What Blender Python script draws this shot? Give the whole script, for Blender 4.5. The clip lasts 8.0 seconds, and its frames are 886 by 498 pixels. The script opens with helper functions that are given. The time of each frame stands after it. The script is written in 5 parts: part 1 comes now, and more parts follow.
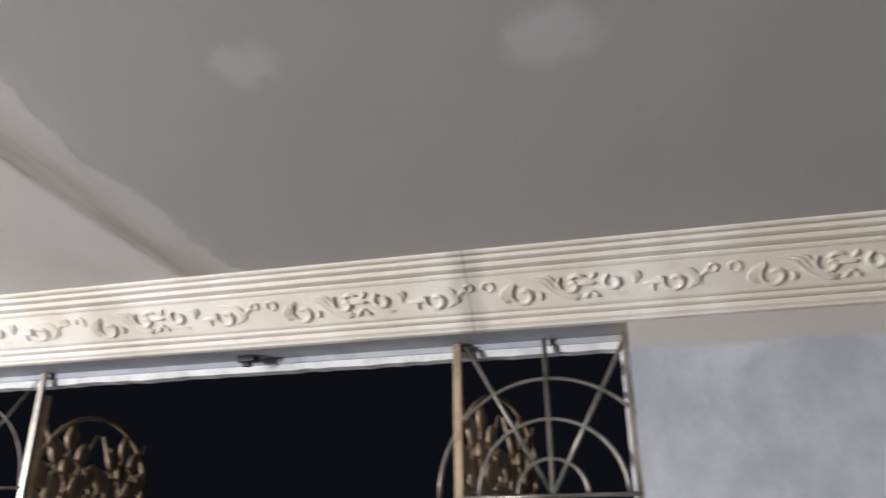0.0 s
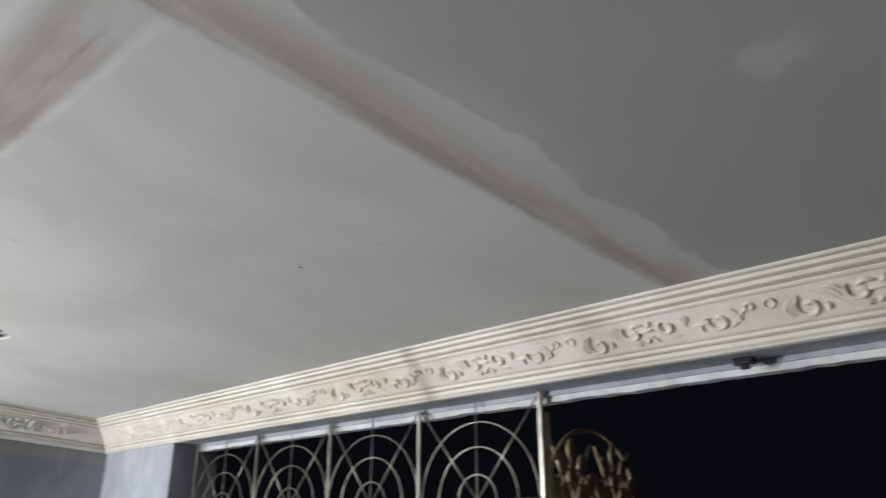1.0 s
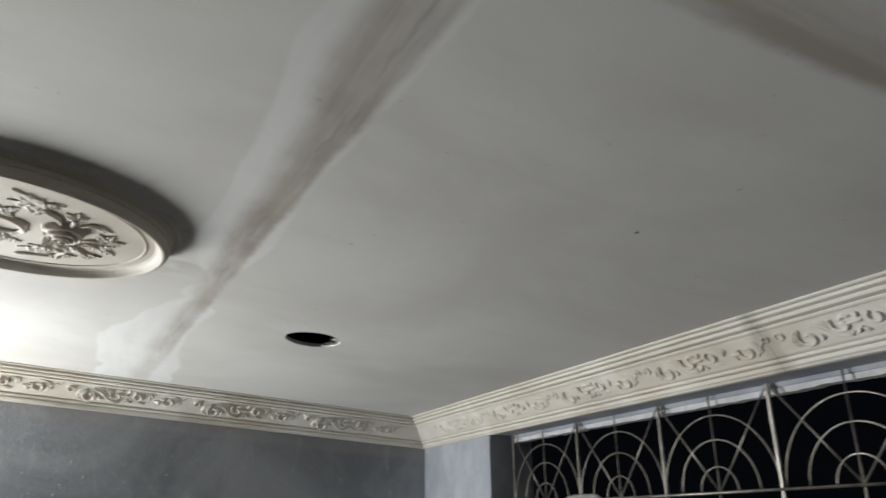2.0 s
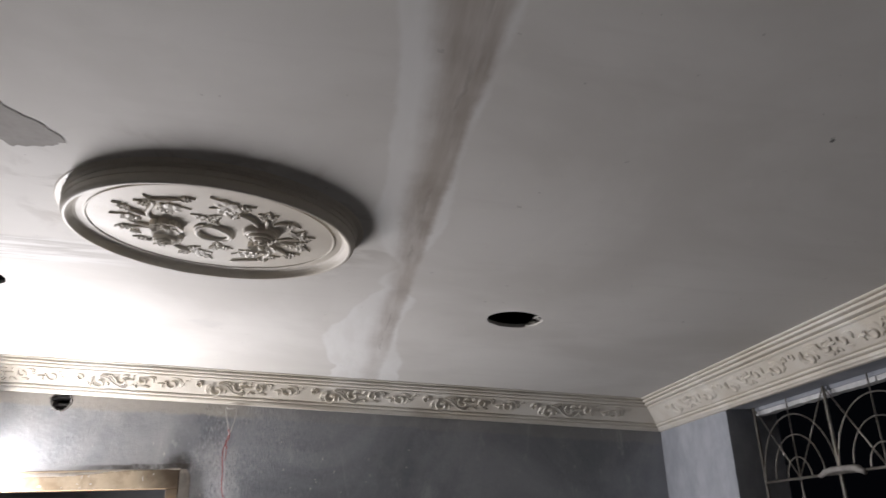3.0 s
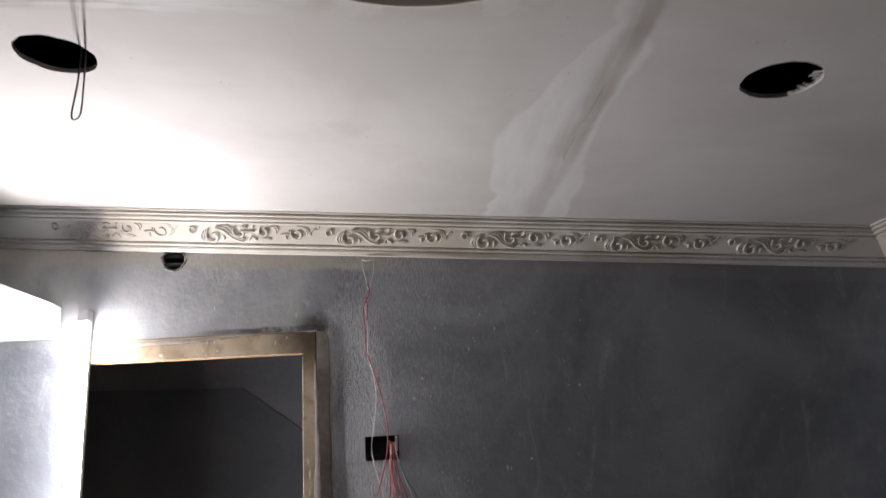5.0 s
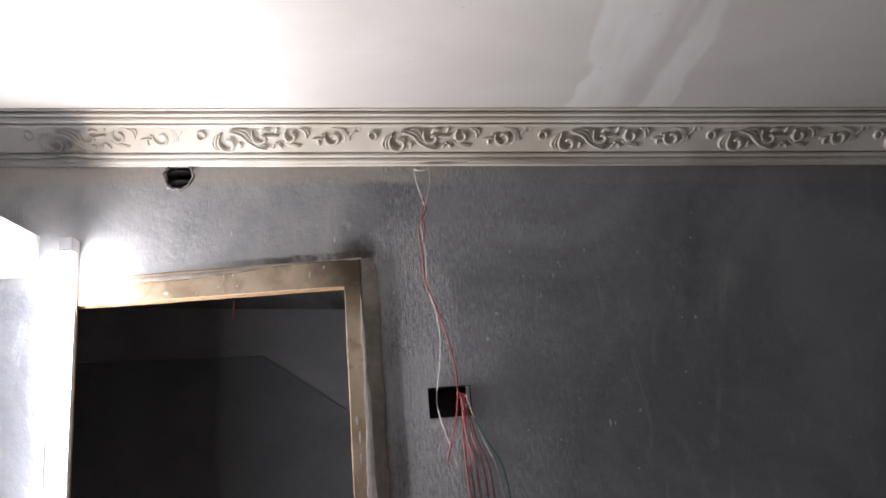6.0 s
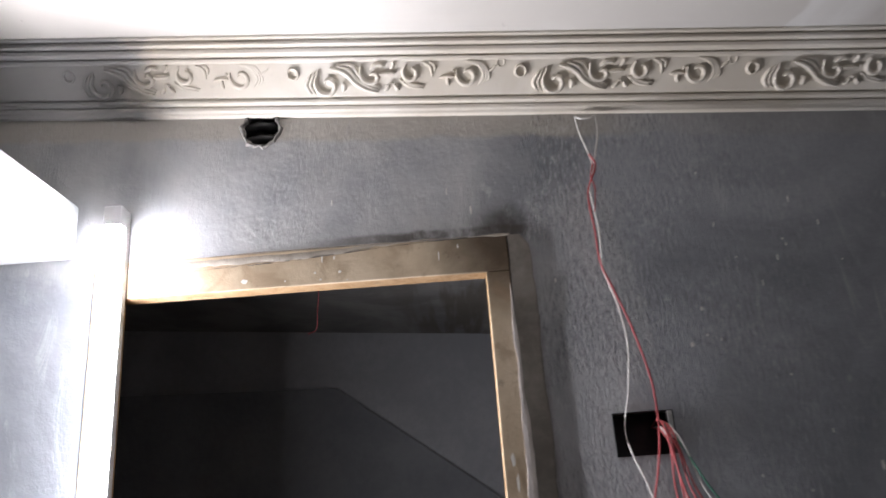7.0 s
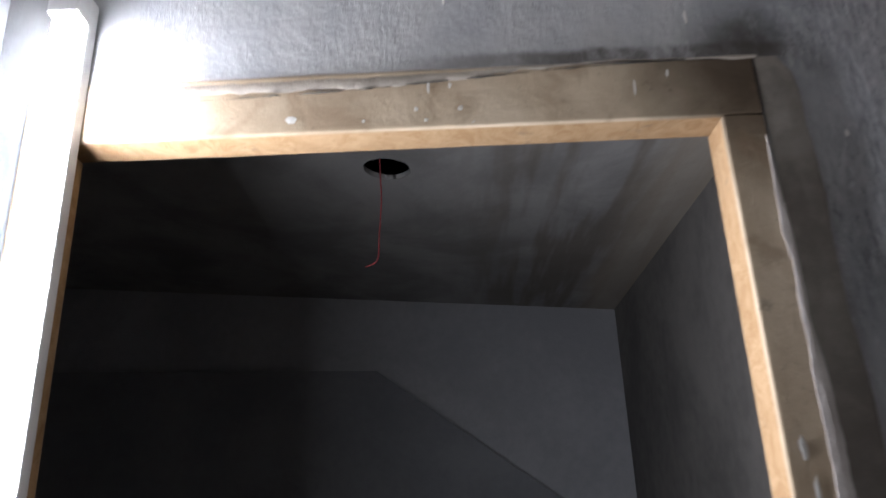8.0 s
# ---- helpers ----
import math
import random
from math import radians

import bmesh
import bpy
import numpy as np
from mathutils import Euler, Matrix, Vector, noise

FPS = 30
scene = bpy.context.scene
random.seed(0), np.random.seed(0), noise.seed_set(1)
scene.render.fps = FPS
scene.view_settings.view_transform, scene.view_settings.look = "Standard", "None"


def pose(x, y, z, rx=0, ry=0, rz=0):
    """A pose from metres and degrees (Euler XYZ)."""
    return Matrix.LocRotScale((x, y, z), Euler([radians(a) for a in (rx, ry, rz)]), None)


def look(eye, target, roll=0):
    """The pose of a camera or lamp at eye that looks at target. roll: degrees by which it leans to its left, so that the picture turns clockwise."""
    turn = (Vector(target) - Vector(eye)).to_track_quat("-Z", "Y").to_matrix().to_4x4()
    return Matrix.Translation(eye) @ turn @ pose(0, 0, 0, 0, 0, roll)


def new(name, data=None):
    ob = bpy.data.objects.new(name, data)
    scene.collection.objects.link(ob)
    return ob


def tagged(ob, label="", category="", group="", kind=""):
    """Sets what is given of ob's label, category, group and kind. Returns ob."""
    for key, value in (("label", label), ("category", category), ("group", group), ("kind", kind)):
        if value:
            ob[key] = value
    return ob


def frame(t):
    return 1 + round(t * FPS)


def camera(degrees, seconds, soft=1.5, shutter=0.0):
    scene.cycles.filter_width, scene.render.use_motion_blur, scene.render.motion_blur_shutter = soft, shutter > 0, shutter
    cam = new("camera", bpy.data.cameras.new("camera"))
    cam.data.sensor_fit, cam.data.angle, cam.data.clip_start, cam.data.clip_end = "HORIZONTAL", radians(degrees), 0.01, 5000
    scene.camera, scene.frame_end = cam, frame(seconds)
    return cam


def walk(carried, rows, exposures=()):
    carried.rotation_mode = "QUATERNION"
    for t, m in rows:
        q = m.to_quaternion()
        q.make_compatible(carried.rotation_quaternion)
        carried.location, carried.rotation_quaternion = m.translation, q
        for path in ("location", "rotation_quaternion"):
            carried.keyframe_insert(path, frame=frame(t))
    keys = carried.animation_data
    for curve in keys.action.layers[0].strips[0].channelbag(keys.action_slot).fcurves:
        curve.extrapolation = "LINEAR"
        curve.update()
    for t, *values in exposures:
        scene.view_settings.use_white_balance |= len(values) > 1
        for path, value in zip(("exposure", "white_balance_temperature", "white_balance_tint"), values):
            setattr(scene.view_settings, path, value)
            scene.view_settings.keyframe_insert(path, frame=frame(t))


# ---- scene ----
cam = camera(61.88, 8.0, soft=1.5, shutter=0.25)
PATH = [
    (0, (-1.5696, -4.0621, 1.8327), (0.2387, -3.6435, 2.5774), -0.656),
    (0.5, (-1.5984, -3.9608, 1.8661), (0.0279, -3.0600, 2.6035), -0.384),
    (1, (-1.6668, -3.8237, 1.8840), (-0.2955, -2.5610, 2.6086), -0.108),
    (1.5, (-1.7099, -3.6763, 1.8986), (-0.5996, -2.1716, 2.6079), -0.501),
    (2, (-1.7186, -3.5817, 1.8991), (-0.8621, -1.9154, 2.5991), -0.764),
    (2.2, (-1.6957, -3.5425, 1.8951), (-0.9613, -1.8194, 2.5964), -0.975),
    (3.3, (-1.5660, -3.5657, 1.7882), (-1.4141, -1.7070, 2.5108), -1.530),
    (3.5, (-1.5930, -3.5295, 1.7772), (-1.4824, -1.6630, 2.4871), -1.502),
    (4, (-1.7422, -3.3414, 1.7737), (-1.6399, -1.4573, 2.4368), -2.570),
    (4.5, (-1.8639, -3.1318, 1.7364), (-1.7690, -1.2140, 2.2957), -2.195),
    (4.7, (-1.8824, -3.0141, 1.7269), (-1.7872, -1.0838, 2.2416), -2.486),
    (5.8, (-2.0097, -2.2948, 1.6040), (-1.9706, -0.3569, 2.0966), -4.736),
    (6, (-2.1062, -2.1798, 1.5907), (-2.0351, -0.2423, 2.0819), -4.682),
    (6.5, (-2.2885, -1.9108, 1.6638), (-2.1744, 0.0137, 2.1961), -5.314),
    (7, (-2.4136, -1.5423, 1.5932), (-2.4231, 0.3539, 2.2289), -4.189),
    (7.5, (-2.5597, -1.1478, 1.5921), (-2.5654, 0.7345, 2.2679), -3.382),
    (8, (-2.6711, -0.8024, 1.5992), (-2.6859, 1.0763, 2.2851), -2.224),
]
walk(cam, [(t, look(eye, target, roll)) for t, eye, target, roll in PATH],
     exposures=[(0.0, 3.1, 6450, 9), (1.0, 2.40, 6220, 5), (2.2, 1.64, 6380, 2), (3.3, 1.02, 6480, 13), (4.7, 0.53, 6480, 13), (5.8, 0.62, 6500, 14), (7.0, 0.46, 6350, 13), (7.5, 0.24, 6150, 11), (8.0, 0.16, 6050, 11)])

# ---- light: night outside, one LED tube beside the door ----
TUBE_POWER = 360.0
world = bpy.data.worlds.new("night")
world.use_nodes = True
world.node_tree.nodes["Background"].inputs["Color"].default_value = (0.30, 0.34, 0.5, 1)
world.node_tree.nodes["Background"].inputs["Strength"].default_value = 0.0016
scene.world = world


# ---- materials ----
def links(nt, a, b):
    nt.links.new(a, b)


def feed(nt, socket, value):
    if isinstance(value, bpy.types.NodeSocket):
        nt.links.new(value, socket)
    elif value is not None:
        socket.default_value = value


def rgb(c):
    return (c[0], c[1], c[2], 1.0)


def material(name, rough=0.8, metal=0.0, spec=0.3):
    m = bpy.data.materials.new(name)
    m.use_nodes = True
    nt = m.node_tree
    b = nt.nodes["Principled BSDF"]
    b.inputs["Roughness"].default_value = rough
    b.inputs["Metallic"].default_value = metal
    b.inputs["Specular IOR Level"].default_value = spec
    return m, nt, b


def position(nt):
    return nt.nodes.new("ShaderNodeNewGeometry").outputs["Position"]


def own_coords(nt):
    return nt.nodes.new("ShaderNodeTexCoord").outputs["Object"]


def split(nt, vec):
    n = nt.nodes.new("ShaderNodeSeparateXYZ")
    feed(nt, n.inputs[0], vec)
    return n.outputs


def scaled(nt, vec, s):
    n = nt.nodes.new("ShaderNodeMapping")
    feed(nt, n.inputs["Vector"], vec)
    n.inputs["Scale"].default_value = s
    return n.outputs[0]


def grain(nt, vec, scale, detail=4.0, rough=0.55, warp=0.0):
    n = nt.nodes.new("ShaderNodeTexNoise")
    feed(nt, n.inputs["Vector"], vec)
    n.inputs["Scale"].default_value = scale
    n.inputs["Detail"].default_value = detail
    n.inputs["Roughness"].default_value = rough
    n.inputs["Distortion"].default_value = warp
    return n.outputs["Fac"]


def calc(nt, op, a, b=None):
    n = nt.nodes.new("ShaderNodeMath")
    n.operation = op
    feed(nt, n.inputs[0], a)
    feed(nt, n.inputs[1], b)
    return n.outputs[0]


def span(nt, value, a, b, lo=0.0, hi=1.0):
    n = nt.nodes.new("ShaderNodeMapRange")
    n.interpolation_type = "SMOOTHSTEP"
    feed(nt, n.inputs["Value"], value)
    n.inputs["From Min"].default_value = a
    n.inputs["From Max"].default_value = b
    n.inputs["To Min"].default_value = lo
    n.inputs["To Max"].default_value = hi
    return n.outputs[0]


def blend(nt, fac, a, b):
    n = nt.nodes.new("ShaderNodeMix")
    n.data_type = "RGBA"
    feed(nt, n.inputs[0], fac)
    feed(nt, n.inputs[6], a if isinstance(a, bpy.types.NodeSocket) else rgb(a))
    feed(nt, n.inputs[7], b if isinstance(b, bpy.types.NodeSocket) else rgb(b))
    return n.outputs[2]


def relief(nt, bsdf, height, depth=0.002, strength=1.0):
    n = nt.nodes.new("ShaderNodeBump")
    n.inputs["Strength"].default_value = strength
    n.inputs["Distance"].default_value = depth
    feed(nt, n.inputs["Height"], height)
    nt.links.new(n.outputs[0], bsdf.inputs["Normal"])


def band(nt, value, centre, half, soft):
    """1 inside centre +- half, falling to 0 over soft."""
    d = calc(nt, "ABSOLUTE", calc(nt, "SUBTRACT", value, centre))
    return span(nt, d, half + soft, half, 0.0, 1.0)


def mottled(name, a, b, scale=3.0, rough=0.8, metal=0.0, bump=0.0006, fine=60.0, own=False, spec=0.3, lo=0.35, hi=0.65):
    m, nt, bs = material(name, rough, metal, spec)
    p = own_coords(nt) if own else position(nt)
    big = grain(nt, p, scale, 5, 0.6, 0.3)
    small = grain(nt, p, fine, 4, 0.6)
    f = span(nt, calc(nt, "ADD", calc(nt, "MULTIPLY", big, 0.75), calc(nt, "MULTIPLY", small, 0.25)), lo, hi)
    links(nt, blend(nt, f, a, b), bs.inputs["Base Color"])
    if bump:
        relief(nt, bs, small, bump)
    return m


def make_ceiling_material():
    m, nt, bs = material("ceiling_putty", 0.75, 0, 0.25)
    p = position(nt)
    wob = calc(nt, "MULTIPLY", calc(nt, "SUBTRACT", grain(nt, p, 4.0, 3, 0.5), 0.5), 0.14)
    wob2 = calc(nt, "MULTIPLY", calc(nt, "SUBTRACT", grain(nt, p, 9.0, 3, 0.5), 0.5), 0.06)
    x, y, z = split(nt, p)
    xw = calc(nt, "ADD", x, wob)
    yw = calc(nt, "ADD", y, wob)
    xf = calc(nt, "ADD", x, wob2)
    yf = calc(nt, "ADD", y, wob2)
    big = grain(nt, p, 1.6, 5, 0.55, 0.4)
    wipe = grain(nt, scaled(nt, p, (1.0, 7.0, 1.0)), 3.0, 5, 0.6)
    base = blend(nt, span(nt, big, 0.35, 0.68), (0.615, 0.592, 0.552), (0.705, 0.684, 0.645))
    base = blend(nt, span(nt, wipe, 0.52, 0.75, 0, 0.18), base, (0.56, 0.535, 0.50))
    # bare board beyond the cross joint
    bare = span(nt, yw, -3.05, -3.30)
    base = blend(nt, calc(nt, "MULTIPLY", bare, 0.75), base, (0.385, 0.383, 0.363))
    # joint running towards the door wall: crisp east edge, brown board paper, pale knifed lobes
    slow = calc(nt, "MULTIPLY", calc(nt, "SUBTRACT", grain(nt, p, 3.2, 2, 0.5), 0.5), 0.035)
    fast = calc(nt, "MULTIPLY", calc(nt, "SUBTRACT", grain(nt, p, 22.0, 3, 0.6), 0.5), 0.016)
    edge_e = calc(nt, "SUBTRACT", calc(nt, "MULTIPLY", y, -0.0219), 1.411)
    off = calc(nt, "ADD", calc(nt, "SUBTRACT", x, edge_e), fast)
    rag = calc(nt, "MULTIPLY", calc(nt, "SUBTRACT", grain(nt, scaled(nt, p, (1.0, 0.75, 1.0)), 2.4, 2, 0.40, 0.4), 0.5), 0.34)
    lobe_w = calc(nt, "ADD", off, calc(nt, "ADD", span(nt, y, -1.7, -0.55, 0.125, 0.215), rag))
    lobe_e = calc(nt, "SUBTRACT", off, calc(nt, "ADD", span(nt, y, -1.3, -0.2, 0.005, 0.075), calc(nt, "MULTIPLY", rag, 0.45)))
    putty_a = calc(nt, "MULTIPLY", span(nt, lobe_w, -0.008, 0.008), span(nt, lobe_e, 0.008, -0.008))
    knife = span(nt, grain(nt, scaled(nt, p, (6.0, 1.2, 1.0)), 3.0, 3, 0.5), 0.35, 0.65, 0.60, 0.95)
    base = blend(nt, calc(nt, "MULTIPLY", putty_a, knife), base, (0.77, 0.76, 0.735))
    wide = calc(nt, "ADD", span(nt, y, -2.3, -2.95, 0.055, 0.085), calc(nt, "MULTIPLY", rag, 0.22))
    paper = calc(nt, "ADD", off, slow)
    tan_a = calc(nt, "MULTIPLY", span(nt, paper, 0.010, -0.012), span(nt, calc(nt, "ADD", paper, wide), -0.045, 0.015))
    brush = span(nt, grain(nt, scaled(nt, p, (9.0, 1.0, 1.0)), 2.2, 4, 0.6), 0.30, 0.66, 0.55, 1.0)
    tan_a = calc(nt, "MULTIPLY", tan_a, calc(nt, "MULTIPLY", brush, span(nt, y, -0.15, -2.2, 0.42, 0.95)))
    base = blend(nt, tan_a, base, blend(nt, span(nt, grain(nt, p, 5.0, 3, 0.5), 0.35, 0.65), (0.43, 0.385, 0.335), (0.34, 0.295, 0.25)))
    crack = calc(nt, "MULTIPLY", band(nt, paper, -0.034, 0.0015, 0.004), span(nt, grain(nt, scaled(nt, p, (1.0, 0.5, 1.0)), 7.0, 2), 0.50, 0.56))
    base = blend(nt, calc(nt, "MULTIPLY", crack, 0.22), base, (0.20, 0.17, 0.14))
    # cross joint: dark board edge on its north side, brown paper and a scalloped putty coat to the south
    east = span(nt, x, -1.47, -1.38)
    run = calc(nt, "ADD", calc(nt, "ADD", y, calc(nt, "MULTIPLY", x, 0.045)), calc(nt, "ADD", 3.110, fast))
    scallop = calc(nt, "MULTIPLY", calc(nt, "SUBTRACT", grain(nt, scaled(nt, p, (1.4, 0.6, 1.0)), 3.0, 2, 0.45, 0.5), 0.5), 0.16)
    putty_b = calc(nt, "MULTIPLY", calc(nt, "MULTIPLY", span(nt, calc(nt, "ADD", run, calc(nt, "ADD", scallop, calc(nt, "MULTIPLY", fast, 1.8))), -0.158, -0.140), span(nt, run, 0.17, 0.02)), east)
    base = blend(nt, calc(nt, "MULTIPLY", putty_b, 0.55), base, (0.70, 0.685, 0.655))
    tan_b = calc(nt, "MULTIPLY", calc(nt, "MULTIPLY", span(nt, calc(nt, "ADD", run, calc(nt, "MULTIPLY", slow, 0.8)), 0.020, -0.012), span(nt, calc(nt, "ADD", run, slow), -0.150, -0.02)), east)
    tan_b = calc(nt, "MULTIPLY", tan_b, span(nt, grain(nt, scaled(nt, p, (1.0, 7.0, 1.0)), 2.2, 4, 0.55), 0.30, 0.62, 0.35, 0.95))
    base = blend(nt, tan_b, base, (0.39, 0.345, 0.29))
    crack_b = calc(nt, "MULTIPLY", calc(nt, "MULTIPLY", band(nt, run, -0.003, 0.002, 0.006), east), span(nt, grain(nt, p, 3.0, 2), 0.44, 0.55, 0.15, 1.0))
    base = blend(nt, calc(nt, "MULTIPLY", crack_b, 0.35), base, (0.21, 0.175, 0.14))
    # hand marks and grey smudges round the medallion
    mx, my = calc(nt, "ADD", x, 1.885), calc(nt, "ADD", y, 1.875)
    ring = calc(nt, "SQRT", calc(nt, "ADD", calc(nt, "POWER", mx, 2.0), calc(nt, "POWER", calc(nt, "MULTIPLY", my, 1.12), 2.0)))
    smudge = calc(nt, "MULTIPLY", span(nt, ring, 0.52, 0.37), span(nt, grain(nt, p, 6.5, 4, 0.6, 1.0), 0.46, 0.62))
    base = blend(nt, calc(nt, "MULTIPLY", smudge, 0.65), base, (0.45, 0.42, 0.38))
    # streaked joint west of the medallion
    west = span(nt, xw, -2.12, -2.3)
    streak = span(nt, grain(nt, scaled(nt, p, (1.5, 14.0, 1.0)), 2.2, 4, 0.6), 0.38, 0.62)
    joint_c = calc(nt, "MULTIPLY", band(nt, yf, -1.57, 0.07, 0.04), west)
    base = blend(nt, calc(nt, "MULTIPLY", joint_c, 0.8), base, blend(nt, streak, (0.42, 0.40, 0.37), (0.78, 0.77, 0.75)))
    # putty dabs over screws
    wob3 = calc(nt, "MULTIPLY", calc(nt, "SUBTRACT", grain(nt, p, 16.0, 4, 0.6), 0.5), 0.07)
    xf = calc(nt, "ADD", xf, wob3)
    yf = calc(nt, "SUBTRACT", yf, wob3)
    for cx, cy, r in ((-0.738, -2.515, 0.006), (-2.78, -1.46, 0.010), (-0.79, -3.60, 0.045), (-0.75, -4.02, 0.055), (-2.48, -1.905, 0.03), (-2.06, -0.92, 0.05)):
        d = calc(nt, "SQRT", calc(nt, "ADD", calc(nt, "POWER", calc(nt, "SUBTRACT", xf, cx), 2.0), calc(nt, "POWER", calc(nt, "SUBTRACT", yf, cy), 2.0)))
        tone = (0.70, 0.695, 0.68) if cy < -3 else (0.55, 0.535, 0.51) if r > 0.02 else (0.05, 0.05, 0.05)
        edge = min(0.02, r * 0.5)
        base = blend(nt, span(nt, d, r + edge, r - edge, 0, 0.40 if r > 0.02 else 0.8), base, tone)
    speck = span(nt, grain(nt, p, 38.0, 2, 0.5), 0.74, 0.78)
    base = blend(nt, calc(nt, "MULTIPLY", speck, 0.35), base, (0.3, 0.28, 0.26))
    links(nt, base, bs.inputs["Base Color"])
    h = calc(nt, "ADD", calc(nt, "MULTIPLY", grain(nt, p, 9.0, 5, 0.6), 0.6), calc(nt, "MULTIPLY", grain(nt, p, 120.0, 3, 0.6), 0.08))
    h = calc(nt, "ADD", h, calc(nt, "MULTIPLY", putty_b, 0.3))
    relief(nt, bs, h, 0.0022, 0.7)
    return m


def make_cement_material():
    m, nt, bs = material("grey_cement", 0.52, 0, 0.42)
    p = position(nt)
    x, y, z = split(nt, p)
    big = grain(nt, p, 1.7, 6, 0.6, 0.8)
    mid = grain(nt, p, 7.0, 5, 0.65, 0.5)
    drag = grain(nt, scaled(nt, p, (1.0, 1.0, 0.35)), 22.0, 4, 0.65)
    base = blend(nt, span(nt, big, 0.33, 0.68), (0.200, 0.212, 0.236), (0.345, 0.360, 0.388))
    base = blend(nt, span(nt, mid, 0.5, 0.75, 0, 0.35), base, (0.36, 0.375, 0.40))
    base = blend(nt, span(nt, drag, 0.62, 0.80, 0, 0.22), base, (0.43, 0.43, 0.44))
    # rubbed, paler plaster round the door frame
    wob = calc(nt, "MULTIPLY", calc(nt, "SUBTRACT", grain(nt, p, 6.0, 5, 0.65), 0.5), 0.22)
    xa = calc(nt, "ADD", x, wob)
    za = calc(nt, "ADD", z, wob)
    rub = calc(nt, "MULTIPLY", band(nt, xa, -2.13, 0.075, 0.06), span(nt, za, 2.28, 2.18))
    over = calc(nt, "MULTIPLY", span(nt, xa, -2.19, -2.39), span(nt, za, 2.06, 2.14))
    pale = calc(nt, "MAXIMUM", calc(nt, "MULTIPLY", rub, 0.6), calc(nt, "MULTIPLY", over, 0.85))
    base = blend(nt, calc(nt, "MULTIPLY", pale, span(nt, grain(nt, scaled(nt, p, (1.0, 1.0, 0.6)), 9.0, 3, 0.5), 0.25, 0.75, 0.35, 1.0)), base, (0.47, 0.472, 0.472))
    flat = calc(nt, "MULTIPLY", band(nt, calc(nt, "ADD", x, calc(nt, "MULTIPLY", wob, 0.22)), -2.258, 0.018, 0.030), span(nt, za, 2.13, 2.07))
    base = blend(nt, calc(nt, "MULTIPLY", flat, span(nt, mid, 0.35, 0.62, 0.75, 0.35)), base, (0.15, 0.132, 0.112))
    # smear of cornice plaster just under the moulding
    top = calc(nt, "ADD", calc(nt, "MULTIPLY", x, 0.070), calc(nt, "ADD", z, wob2 := calc(nt, "MULTIPLY", wob, 0.25)))
    smear = calc(nt, "MULTIPLY", span(nt, top, 2.205, 2.222), span(nt, x, -1.9, -2.1, 0.25, 0.9))
    base = blend(nt, smear, base, (0.42, 0.395, 0.355))
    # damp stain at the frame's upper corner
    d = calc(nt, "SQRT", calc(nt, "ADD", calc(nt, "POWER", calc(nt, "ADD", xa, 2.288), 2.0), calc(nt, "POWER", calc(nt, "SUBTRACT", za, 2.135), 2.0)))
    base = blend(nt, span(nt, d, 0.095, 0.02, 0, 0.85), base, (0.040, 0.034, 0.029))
    edge = calc(nt, "MULTIPLY", band(nt, calc(nt, "ADD", z, calc(nt, "MULTIPLY", wob, 0.16)), 2.144, 0.005, 0.011), calc(nt, "MULTIPLY", span(nt, xa, -2.85, -2.42), span(nt, x, -2.20, -2.27)))
    base = blend(nt, calc(nt, "MULTIPLY", edge, span(nt, mid, 0.38, 0.55, 0.3, 0.9)), base, (0.050, 0.040, 0.032))
    near = calc(nt, "MAXIMUM", span(nt, d, 0.32, 0.12), calc(nt, "MULTIPLY", rub, 0.9))
    chips = calc(nt, "MULTIPLY", span(nt, grain(nt, scaled(nt, p, (1.0, 1.0, 0.6)), 30.0, 5, 0.75, 0.6), 0.54, 0.63), calc(nt, "MULTIPLY", near, span(nt, grain(nt, p, 6.0, 3), 0.42, 0.58)))
    base = blend(nt, calc(nt, "MULTIPLY", chips, 0.38), base, (0.58, 0.585, 0.59))
    scuff = span(nt, grain(nt, scaled(nt, p, (1.6, 1.0, 0.5)), 6.0, 6, 0.75, 1.2), 0.55, 0.70, 0, 0.5)
    base = blend(nt, scuff, base, (0.47, 0.48, 0.49))
    run = calc(nt, "MULTIPLY", span(nt, grain(nt, scaled(nt, p, (1.0, 1.0, 0.07)), 26.0, 2, 0.5), 0.70, 0.74), span(nt, grain(nt, p, 4.0, 2), 0.50, 0.58))
    base = blend(nt, calc(nt, "MULTIPLY", run, 0.45), base, (0.50, 0.50, 0.50))
    v = nt.nodes.new("ShaderNodeTexVoronoi")
    feed(nt, v.inputs["Vector"], scaled(nt, p, (1.0, 1.0, 0.55)))
    v.inputs["Scale"].default_value = 17.0
    drop = calc(nt, "MULTIPLY", span(nt, v.outputs["Distance"], 0.12, 0.06), span(nt, grain(nt, p, 5.0, 2), 0.52, 0.58))
    base = blend(nt, calc(nt, "MULTIPLY", drop, 0.6), base, (0.42, 0.42, 0.42))
    comb = span(nt, grain(nt, scaled(nt, p, (1.0, 1.0, 0.27)), 150.0, 5, 0.68, 0.25), 0.30, 0.70)
    # raking light on the combed coat put into the colour: bright crests, dark hollows
    comb_light = calc(nt, "MULTIPLY", calc(nt, "MAXIMUM", calc(nt, "MULTIPLY", span(nt, xa, -2.26, -2.20), span(nt, xa, -1.45, -2.05, 0.10, 0.78)), calc(nt, "MULTIPLY", over, 0.12)),
                span(nt, grain(nt, p, 5.0, 3, 0.55), 0.36, 0.60, 0.15, 1.0))
